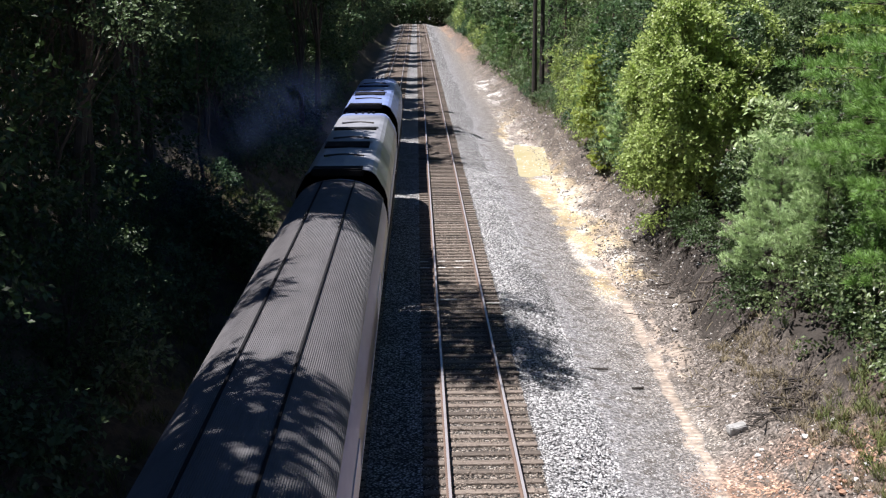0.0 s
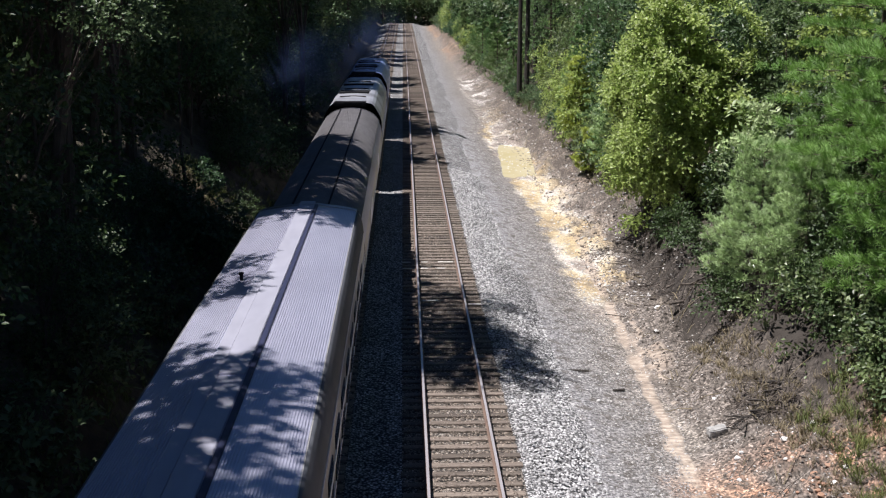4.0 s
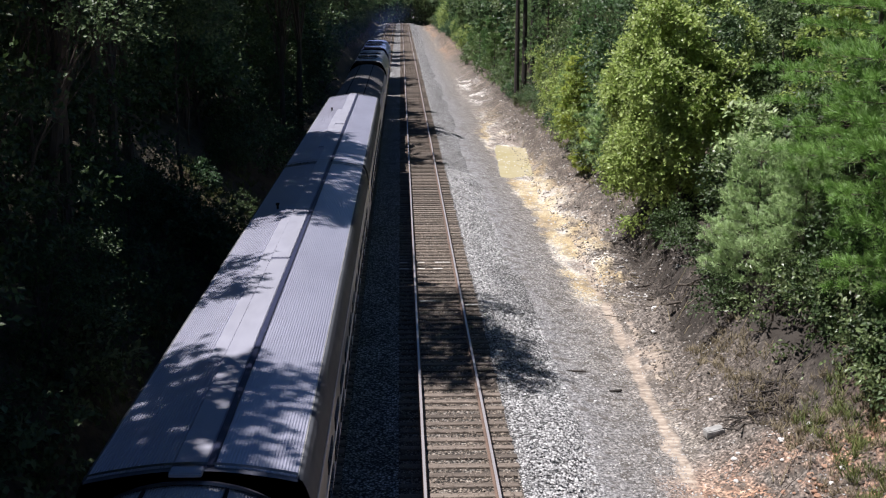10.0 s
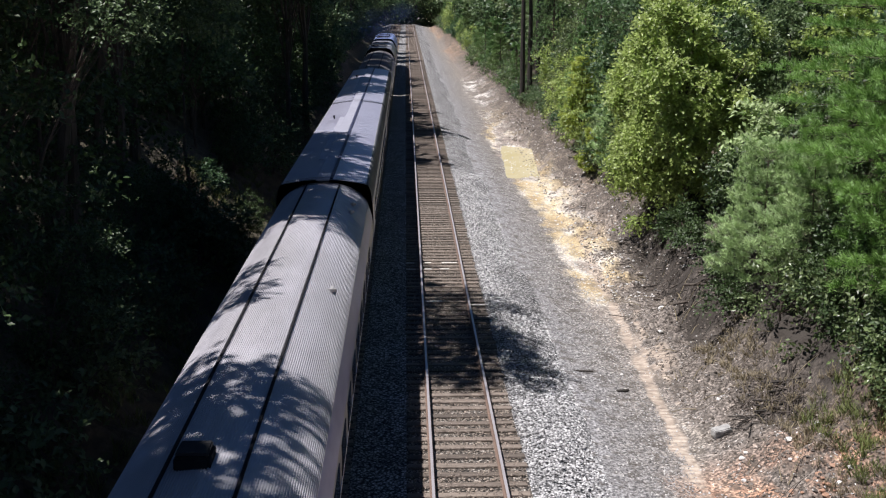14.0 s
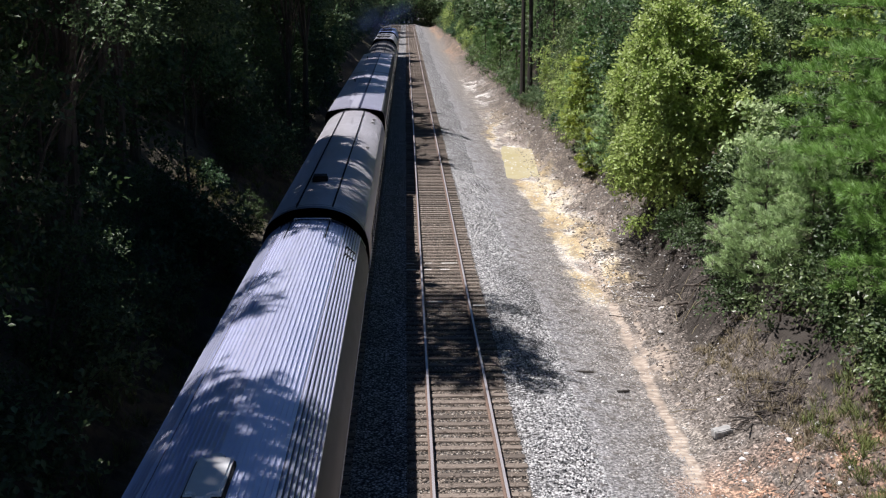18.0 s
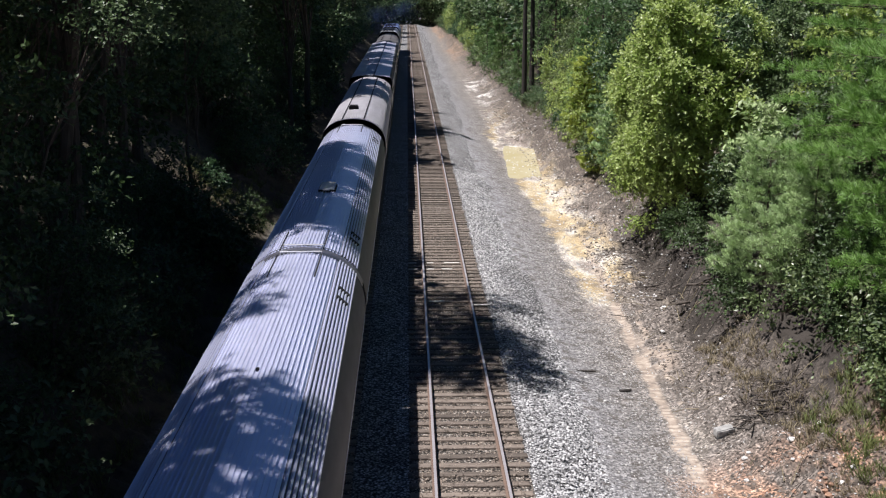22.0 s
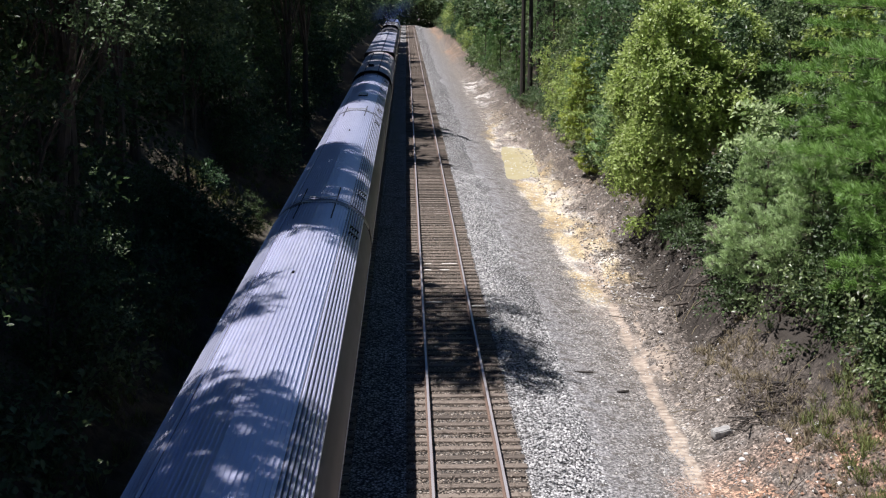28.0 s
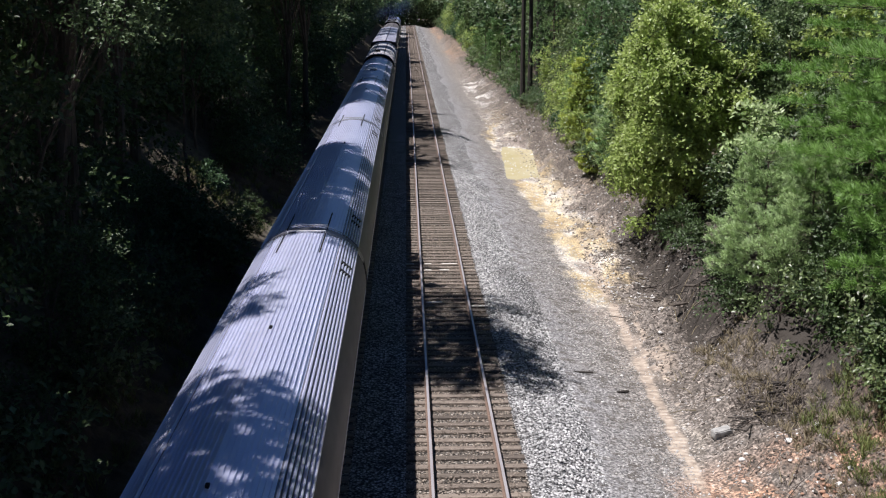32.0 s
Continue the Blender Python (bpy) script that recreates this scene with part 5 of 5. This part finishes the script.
# sunlit crowns that reach out above the shaded bank
broadleaf("broadleaf_tree", 61, -11.0, 31, (0.6, 0, 8.6), (1.5, 1.7, 1.2), 34, 16, 8, 0.14, M["leaf_mid"], "tree with a sunlit crown above the shaded bank", height=7.5, r=0.09, tips=4)
broadleaf("broadleaf_tree", 62, -9.8, 45, (0.6, 0, 8.0), (1.8, 2.2, 1.5), 40, 16, 8, 0.16, M["leaf_mid"], "tree with a sunlit crown above the shaded bank", height=7.5, r=0.09, tips=4)
broadleaf("shrub", 63, -10.2, 51.0, (0, 0, 0.15), (0.6, 1.6, 0.45), 24, 14, 8, 0.12, M["leaf_mid"], "mossy yellow-green shrub on the shaded bank", r=0.04, low=-0.5, spread=0.5)
for k, (x, y, z, r, h) in enumerate(((-14.9, 50.5, 3.4, 1.9, 1.3), (-17.4, 50.0, 2.6, 2.0, 1.5), (-11.2, 55.0, 4.6, 1.3, 1.1), (-13.7, 56.0, 4.2, 1.5, 1.1))):
    broadleaf("broadleaf_tree", 64 + k, x, y, (0, 0, z), (r, r, h), 40, 14, 7, 0.17, M["leaf_mid"], "tree with a sunlit crown in a gap of the forest", height=z, r=0.07, tips=6)
broadleaf("broadleaf_tree", 70, -11.6, 29.2, (3.3, 0, 6.2), (0.9, 2.6, 0.8), 22, 12, 7, 0.12, M["leaf_mid"], "tree leaning out of the shade with sunlit leaves", height=6.0, r=0.07, lean=(2.6, 0), tips=8, spread=0.7)
# tall trees behind; crowns out of view, set to shade bank and tracks
rng = np.random.RandomState(79)
y = -14.0
while y < 335:
    at, turn, size = (-18.6 if y < 62 else -12.6) + rng.uniform(-0.8, 0.8), rng.uniform(0, 360), rng.uniform(0.95, 1.15)
    if y > 92 and rng.rand() < 0.5:
        at -= 4.5
    if not 46.5 < y < 54:
        again(tall, at, y, turn, size)
    y += (7.6 if y < 62 else 6.4 if y < 120 else 10.0) * rng.uniform(0.8, 1.25)
# tall trees leaning over the bank, crowns unseen, placed to shade train and tracks
for x, y, k, turn in ((-10.4, 31.6, 0.84, 310), (-10.6, 38.0, 0.86, 15), (-11.9, 33.9, 0.88, 80), (-12.2, 37.8, 0.95, 110), (-12.3, 41.8, 1.0, 150), (-11.8, 45.0, 0.9, 200), (-14.6, 22.3, 0.9, 60), (-15.6, 44.2, 0.95, 20), (-15.9, 56.6, 0.95, 140), (-15.5, 36.0, 0.9, 250), (-8.4, 83.0, 1.0, 0), (-8.8, 75.0, 0.8, 90), (-9.6, 107, 0.85, 170), (-9.4, 176, 0.9, 210)):
    again(tall, x, y, turn, k)
for x, y, k, turn in ((-12.6, 15.0, 1.0, 40), (-11.2, 12.4, 1.0, 200), (-10.5, 9.5, 1.0, 100), (-10.4, 4.0, 1.0, 300)):
    again(thin, x, y, turn, k)
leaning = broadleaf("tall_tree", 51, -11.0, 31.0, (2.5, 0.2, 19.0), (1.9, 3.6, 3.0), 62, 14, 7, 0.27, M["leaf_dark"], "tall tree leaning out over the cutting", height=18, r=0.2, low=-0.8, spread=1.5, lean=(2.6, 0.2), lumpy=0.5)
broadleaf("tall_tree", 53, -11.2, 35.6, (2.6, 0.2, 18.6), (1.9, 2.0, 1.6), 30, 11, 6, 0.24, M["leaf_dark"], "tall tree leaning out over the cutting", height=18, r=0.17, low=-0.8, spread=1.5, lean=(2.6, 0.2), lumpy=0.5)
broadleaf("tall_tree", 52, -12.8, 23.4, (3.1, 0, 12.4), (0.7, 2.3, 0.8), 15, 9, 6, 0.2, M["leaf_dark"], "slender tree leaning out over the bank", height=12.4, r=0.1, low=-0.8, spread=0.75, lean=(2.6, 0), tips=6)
# where the cutting closes
for x in np.arange(-26, 30, 4.6):
    again(far_d, x + rng.uniform(-1, 1), 345 + rng.uniform(-4, 4), rng.uniform(0, 360), 1.3, 2.2)
    again(far_d, x + rng.uniform(-1, 1), 354 + rng.uniform(-4, 4), rng.uniform(0, 360), 1.6, 1.5)
    again(far_d, x + rng.uniform(-1, 1), 370 + rng.uniform(-4, 4), rng.uniform(0, 360), 2.0, 1.0)


# ---- small things on the ground ----
def stones(name, n, xr, yr, size, mat, seed, zf, label, category="gravel"):
    rng = np.random.RandomState(seed)
    x, y = rng.uniform(*xr, n), rng.uniform(0, 1, n) ** 1.4 * (yr[1] - yr[0]) + yr[0]
    z = zf(x, y)
    r = size * rng.uniform(0.5, 1.3, n)
    o = np.array([(1, 0, 0), (-1, 0, 0), (0, 1, 0), (0, -1, 0), (0, 0, 0.7), (0, 0, -0.7)], float)
    v = np.column_stack([x, y, z])[:, None, :] + o[None] * r[:, None, None] * rng.uniform(0.6, 1.35, (n, 6, 1)) + rng.normal(scale=0.18, size=(n, 6, 3)) * r[:, None, None]
    f = np.array([(0, 2, 4), (2, 1, 4), (1, 3, 4), (3, 0, 4), (2, 0, 5), (1, 2, 5), (3, 1, 5), (0, 3, 5)])
    f = (f[None] + 6 * np.arange(n)[:, None, None]).reshape(-1, 3)
    return tagged(new(name, mesh_of(name, v.reshape(-1, 3), f, mat)), label, category, kind="stuff")


def shoulder_z(x, y):
    return np.interp(x, [1.4, 1.75, 2.5, 3.1, 3.5], [-0.215, -0.25, -0.45, -0.68, -0.88]) + 0.015


stones("ballast_stones", 17000, (1.38, 3.5), (19, 66), 0.035, M["gravel"], 21, shoulder_z, "loose pale grey crushed stones")
stones("crib_stones", 8000, (-1.25, 1.25), (19, 52), 0.026, M["crib_stone"], 22, lambda x, y: x * 0 - 0.185 + 0.02 * lattice(x, y, 0.4, 9), "brown-grey stones between the ties")
stones("path_gravel", 10000, (3.2, 5.4), (19, 54), 0.024, M["fine_gravel"], 27, ground_z, "fine grey gravel beside the ditch")
stones("tie_stones", 4500, (-1.25, 1.25), (19, 50), 0.021, M["crib_stone"], 28, lambda x, y: x * 0 - 0.164, "brown-grey stones spilled over the ties")
stones("ditch_stones", 2200, (3.2, 8.2), (19, 50), 0.03, M["stone"], 23, ground_z, "scattered stones and lumps of earth")
stones("far_clods", 2500, (6.3, 9.8), (46, 105), 0.06, M["clod"], 25, ground_z, "dark clods and litter along the ditch", "soil")
stones("slope_stones", 1500, (5.2, 9.5), (40, 105), 0.06, M["stone"], 26, ground_z, "pale lumps washed down the slope")
stones("earth_clods", 7000, (6.1, 8.9), (19, 48), 0.045, M["clod"], 24, ground_z, "dark clods, roots and bark pieces", "soil")


def sticks(name, n, xr, yr, length, r, mat, seed, label):
    rng = np.random.RandomState(seed)
    bm = bmesh.new()
    for _ in range(n):
        x, y = rng.uniform(*xr), rng.uniform(*yr)
        a, l = rng.uniform(0, math.pi), length * rng.uniform(0.4, 1.2)
        p = Vector((x, y, float(ground_z(x, y)) + 0.05))
        q = Vector((x + math.cos(a) * l, y + math.sin(a) * l, 0))
        q.z = float(ground_z(q.x, q.y)) + rng.uniform(0.03, 0.22)
        m = (p + q) / 2 + Vector((0, 0, 0.06))
        rod(p, m, r, r * 0.8, 5, bm)
        rod(m, q, r * 0.8, r * 0.4, 5, bm)
    return tagged(part(name, bm, mat), label, "brushwood", kind="stuff")


sticks("fallen_twigs", 90, (6.4, 9.6), (20, 48), 0.7, 0.011, M["wood"], 31, "dead grey twigs strewn over the bank")
sticks("brush_heap", 150, (7.1, 8.6), (26.3, 28.2), 0.5, 0.014, M["wood"], 33, "tangled heap of dead grey roots and twigs")
sticks("bank_twigs", 110, (7.6, 9.4), (36, 46), 0.8, 0.012, M["wood"], 34, "dead twigs and roots under the eroded bank")
sticks("bank_roots", 45, (7.6, 8.6), (32.5, 48), 0.9, 0.016, M["char"], 35, "dark roots hanging out of the eroded bank")
sticks("pale_twigs", 60, (6.2, 9.2), (20, 48), 0.7, 0.014, M["dry_grass"], 32, "bleached twigs and roots on the bank")


def tufts(name, n, xr, yr, h, mat, seed, label):
    rng = np.random.RandomState(seed)
    x, y = rng.uniform(*xr, n), rng.uniform(*yr, n)
    i = np.repeat(np.arange(n), 16)
    b = np.column_stack([x, y, ground_z(x, y) - 0.02])[i] + rng.normal(scale=0.05, size=(len(i), 3)) * (1, 1, 0.1)
    w = rng.normal(scale=0.45, size=(len(i), 3))
    w[:, 2] = rng.uniform(0.6, 1.1, len(i))
    v, f = leaf_quads(b, w, h * rng.uniform(0.5, 1.2, len(i)), np.full(len(i), 0.02), rng)
    return tagged(new(name, mesh_of(name, v, f, mat)), label, "grass", kind="stuff")


tufts("dry_grass", 130, (7.3, 8.8), (27, 33.5), 0.3, M["dry_grass"], 41, "dry straw-coloured grass on the bank")
tufts("dry_grass", 170, (7.6, 9.6), (20, 27), 0.3, M["dry_grass"], 42, "dry straw-coloured grass on the bank")
tufts("weeds", 260, (8.1, 9.8), (19.5, 26.2), 0.34, M["grass"], 43, "green weeds and grass at the foot of the bank")
tufts("weeds", 260, (8.6, 10.2), (48, 100), 0.5, M["grass"], 44, "green weeds and grass at the foot of the bank")
tufts("dry_grass", 130, (-10.8, -9.0), (47.6, 49.4), 0.3, M["dry_grass"], 46, "sunlit straw-coloured grass on the shaded bank")
tufts("bank_grass", 150, (-10.9, -9.2), (49, 52.5), 0.35, M["grass"], 47, "sunlit mossy grass on the shaded bank")
tufts("dry_grass", 130, (-10.3, -8.0), (33.2, 35.6), 0.4, M["dry_grass"], 48, "dry grass and twigs on the shaded bank")
tufts("bank_grass", 260, (-9.6, -7.6), (22, 60), 0.5, M["grass"], 45, "grass on the shaded bank")


def log(x, y, length, r, turn, mat, label, name="log", lift=0.0):
    bm = rod((-length / 2, 0, r), (length / 2, 0, r * 1.1), r, r * 0.85, 10)
    for v in bm.verts:
        v.co += Vector((0, noise.noise(v.co * 3) * r * 0.3, noise.noise(v.co * 4) * r * 0.25))
    bmesh.ops.bevel(bm, geom=list(bm.edges), offset=r * 0.12, segments=1, affect="EDGES")
    ob = part(name, bm, mat)
    ob.matrix_basis = pose(x, y, float(ground_z(x, y)) - 0.02 + lift, 0, 0, turn)
    return tagged(ob, label, "log")


def rock(x, y, r, mat, label, seed, flat=0.6):
    bm = bmesh.new()
    bmesh.ops.create_icosphere(bm, subdivisions=2, radius=r)
    for v in bm.verts:
        v.co *= 1 + 0.35 * noise.noise(v.co / r * 1.3 + Vector((seed, 0, 0)))
        v.co.z *= flat
    ob = part("rock", bm, mat)
    ob.matrix_basis = pose(x, y, float(ground_z(x, y)) + r * 0.2, 0, 0, seed * 37)
    return tagged(ob, label, "rock")


def block(x, y, w, d, h, turn, mat, label, seed):
    """A broken, chipped block of concrete."""
    bm = boxes([(-w / 2, w / 2, -d / 2, d / 2, -0.03, h)], 0.02)
    bmesh.ops.subdivide_edges(bm, edges=[e for e in bm.edges if e.calc_length() > 0.1], cuts=3, use_grid_fill=True)
    for v in bm.verts:
        v.co += 0.035 * noise.noise_vector(v.co * 6 + Vector((seed, 0, 0)))
    ob = part("broken_block", bm, mat)
    ob.matrix_basis = pose(x, y, float(ground_z(x, y)), 4, -6, turn)
    return tagged(ob, label, "concrete block")


block(6.5, 26.7, 0.5, 0.26, 0.2, 12, M["concrete"], "pale broken concrete block on the ditch edge", 3)
log(3.7, 31.7, 0.8, 0.035, -6, M["char"], "short dark stick on the gravel")
log(4.75, 30.5, 0.36, 0.05, 12, M["char"], "small dark piece of wood")
log(6.3, 37.6, 1.5, 0.016, -28, M["char"], "thin dark branch across the worn path", "branch")
for k, (x, y, r) in enumerate(((7.9, 22.6, 0.07), (6.35, 24.2, 0.06), (3.75, 31.2, 0.05), (7.35, 37.4, 0.15), (6.9, 35.6, 0.08), (4.0, 29.4, 0.06), (5.0, 32.0, 0.05), (6.9, 28.5, 0.07), (7.3, 24.0, 0.05), (6.55, 25.1, 0.08), (6.7, 25.3, 0.06), (8.2, 22.8, 0.08), (7.9, 22.6, 0.09), (7.6, 25.0, 0.1), (7.9, 25.2, 0.08), (8.3, 25.1, 0.09))):
    rock(x, y, r, M["stone"], "pale stone lying on the ditch bank", k)
rng = np.random.RandomState(19)
for k in range(14):
    rock(rng.uniform(7.0, 8.0), rng.uniform(22.3, 23.4), rng.uniform(0.04, 0.1), M["clay"], "lump of red clay on the ditch bank", k + 30, 0.5)
rng = np.random.RandomState(9)
for k in range(26):
    x = 6.8 + 0.075 * k + rng.uniform(-0.15, 0.15)
    log(x, 26.5 + 0.05 * k + rng.uniform(-0.3, 0.3), rng.uniform(0.4, 1.0), rng.uniform(0.012, 0.032), rng.uniform(-40, 70), M["char"], "charred dark branch in a brush pile", "branch", rng.uniform(0, 0.12))
for k in range(12):
    log(rng.uniform(7.4, 9.0), rng.uniform(36, 44), rng.uniform(0.5, 1.4), rng.uniform(0.02, 0.05), rng.uniform(-40, 60), M["wood"], "dead grey branch below the eroded bank", "branch", rng.uniform(0, 0.15))


def puddle(x, y, rx, ry, z, seed):
    bm = bmesh.new()
    ring = []
    for k in range(48):
        a = 2 * math.pi * k / 48
        w = 1 + 0.4 * noise.noise(Vector((math.cos(a) * 1.6, math.sin(a) * 1.6, seed))) + 0.12 * noise.noise(Vector((math.cos(a) * 6, math.sin(a) * 6, seed)))
        c, d = math.cos(a), math.sin(a)
        ring.append(bm.verts.new((x + 0.075 * ry * d + rx * w * math.copysign(abs(c) ** 0.7, c), y + ry * w * math.copysign(abs(d) ** 0.7, d), z)))
    bm.faces.new(ring)
    ob = part("puddle", bm, M["mud_water"])
    return tagged(ob, "muddy yellow puddle in the ditch", "puddle", kind="structure")


puddle(6.2, 75.0, 1.5, 6.8, -1.06, 8)

# ---- ties ----
def tie_mesh(w, h, l):
    bm = boxes([(-l / 2, l / 2, -w / 2, w / 2, -h, 0)], 0.012)
    me = bpy.data.meshes.new("tie")
    bm.to_mesh(me)
    bm.free()
    me.materials.append(M["tie"])
    return me


tie_kinds = [tie_mesh(0.225, 0.17, 2.58), tie_mesh(0.235, 0.17, 2.62), tie_mesh(0.215, 0.17, 2.54)]
ties = tagged(new("ties"), "weathered wooden ties under the rails", "railway tie", kind="structure")
rng = np.random.RandomState(5)
for k in range(300):
    ob = new("tie", tie_kinds[rng.randint(3)])
    ob.parent = ties
    ob.matrix_basis = pose(rng.uniform(-0.04, 0.04), 19.6 + 0.5 * k + rng.uniform(-0.03, 0.03), -0.172 + rng.uniform(-0.006, 0.004), 0, 0, rng.uniform(-0.8, 0.8))
for x0, x1, y in ((-1.3, -0.95, 41.6), (-0.62, -0.36, 41.6), (-0.05, 0.3, 41.6), (-1.3, -1.0, 42.6), (-0.6, -0.35, 42.6), (0.05, 0.62, 42.6), (0.85, 1.3, 36.6), (-0.62, -0.1, 37.1)):
    ob = part("splinter", boxes([(x0, x1, y - 0.07, y + 0.05, -0.172, -0.150)], 0.006), M["pale_tie"], ties, "bleached split wood on a tie")
rows = [(0.0, a) for a in np.concatenate([np.arange(-60, 19.4, 0.5), np.arange(169.6, 336, 0.5)])] + [(TRACK_L, a) for a in np.arange(-60, 336, 0.5)]
v, f = [], []
for i, (cx, a) in enumerate(rows):
    x0, x1, y0, y1 = cx - 1.29, cx + 1.29, a - 0.11, a + 0.11
    o = len(v)
    v += [(x0, y0, -0.172), (x1, y0, -0.172), (x1, y1, -0.172), (x0, y1, -0.172), (x0, y0, -0.3), (x1, y0, -0.3), (x1, y1, -0.3), (x0, y1, -0.3)]
    f += [(o, o + 1, o + 2, o + 3), (o + 4, o + 5, o + 1, o), (o + 5, o + 6, o + 2, o + 1), (o + 6, o + 7, o + 3, o + 2), (o + 7, o + 4, o, o + 3)]
rest = part("distant_ties", mesh_of("distant_ties", v, f, M["tie"]), None, ties)
tagged(rest, kind="stuff")


# ---- exhaust smoke, drifting along with the second locomotive ----
def smoke_material():
    m = bpy.data.materials.new("exhaust_haze")
    m.use_nodes = True
    n, l = m.node_tree.nodes, m.node_tree.links
    n.remove(n["Principled BSDF"])
    tc, g, t = n.new("ShaderNodeTexCoord"), n.new("ShaderNodeTexGradient"), n.new("ShaderNodeTexNoise")
    g.gradient_type = "QUADRATIC_SPHERE"
    t.inputs["Scale"].default_value, t.inputs["Detail"].default_value = 1.6, 4.0
    l.new(tc.outputs["Object"], g.inputs[0])
    l.new(tc.outputs["Object"], t.inputs["Vector"])
    a = n.new("ShaderNodeMath")
    a.operation = "MULTIPLY"
    l.new(g.outputs["Fac"], a.inputs[0])
    l.new(t.outputs["Fac"], a.inputs[1])
    b = n.new("ShaderNodeMath")
    b.operation = "MULTIPLY"
    b.inputs[1].default_value = 0.5
    l.new(a.outputs[0], b.inputs[0])
    d, tr, mx = n.new("ShaderNodeBsdfDiffuse"), n.new("ShaderNodeBsdfTransparent"), n.new("ShaderNodeMixShader")
    d.inputs[0].default_value = (0.09, 0.14, 0.32, 1)
    l.new(b.outputs[0], mx.inputs[0])
    l.new(tr.outputs[0], mx.inputs[1])
    l.new(d.outputs[0], mx.inputs[2])
    l.new(mx.outputs[0], n["Material Output"].inputs["Surface"])
    return m


def smoke():
    """Thin curled veils of haze, each a rigid piece."""
    e = tagged(new("exhaust_smoke"), "thin blue-grey diesel exhaust smoke drifting beside the train", "smoke")
    mat = smoke_material()
    rng = np.random.RandomState(3)
    u, v = np.meshgrid(np.linspace(-1, 1, 17), np.linspace(-1, 1, 17))
    i, j = np.meshgrid(np.arange(16), np.arange(16))
    a = (j * 17 + i).ravel()
    f = np.column_stack([a, a + 1, a + 18, a + 17])
    for k, (x, y, z, r) in enumerate(((-3.2, -6, 6.0, 3.0), (-4.2, -1, 6.2, 3.4), (-2.6, 4, 6.2, 3.0), (-1.6, 9, 6.0, 3.2), (-4.6, -9, 5.2, 2.8), (0.2, 2, 6.6, 3.6))):
        w = 0.25 * (u * u + v * v) + 0.12 * np.sin(3 * u + k) * np.cos(2.6 * v)
        ob = part("veil", mesh_of("veil", np.column_stack([u.ravel(), w.ravel(), v.ravel()]), f, mat, smooth=True), None, e)
        ob.matrix_basis = pose(x, y, z, 0, 0, rng.uniform(-20, 20)) @ Matrix.Diagonal((r, r, r * 0.8, 1))
    e.matrix_basis = pose(TRACK_L - 1.4, 47, 0)
    return e


haze = smoke()


def motions():
    for e, y0 in train:
        walk(e, [(t, pose(TRACK_L, y0 + SPEED * t, 0)) for t in (0, 8, 16, 24, 32)])
    walk(haze, [(t, pose(TRACK_L + dx, 47 + SPEED * t, dz)) for t, dx, dz in ((0, -2.2, -2.0), (3, 0.6, -0.2), (6, 1.8, 0), (16, 2.4, 0), (32, 3.0, 0))])


motions()
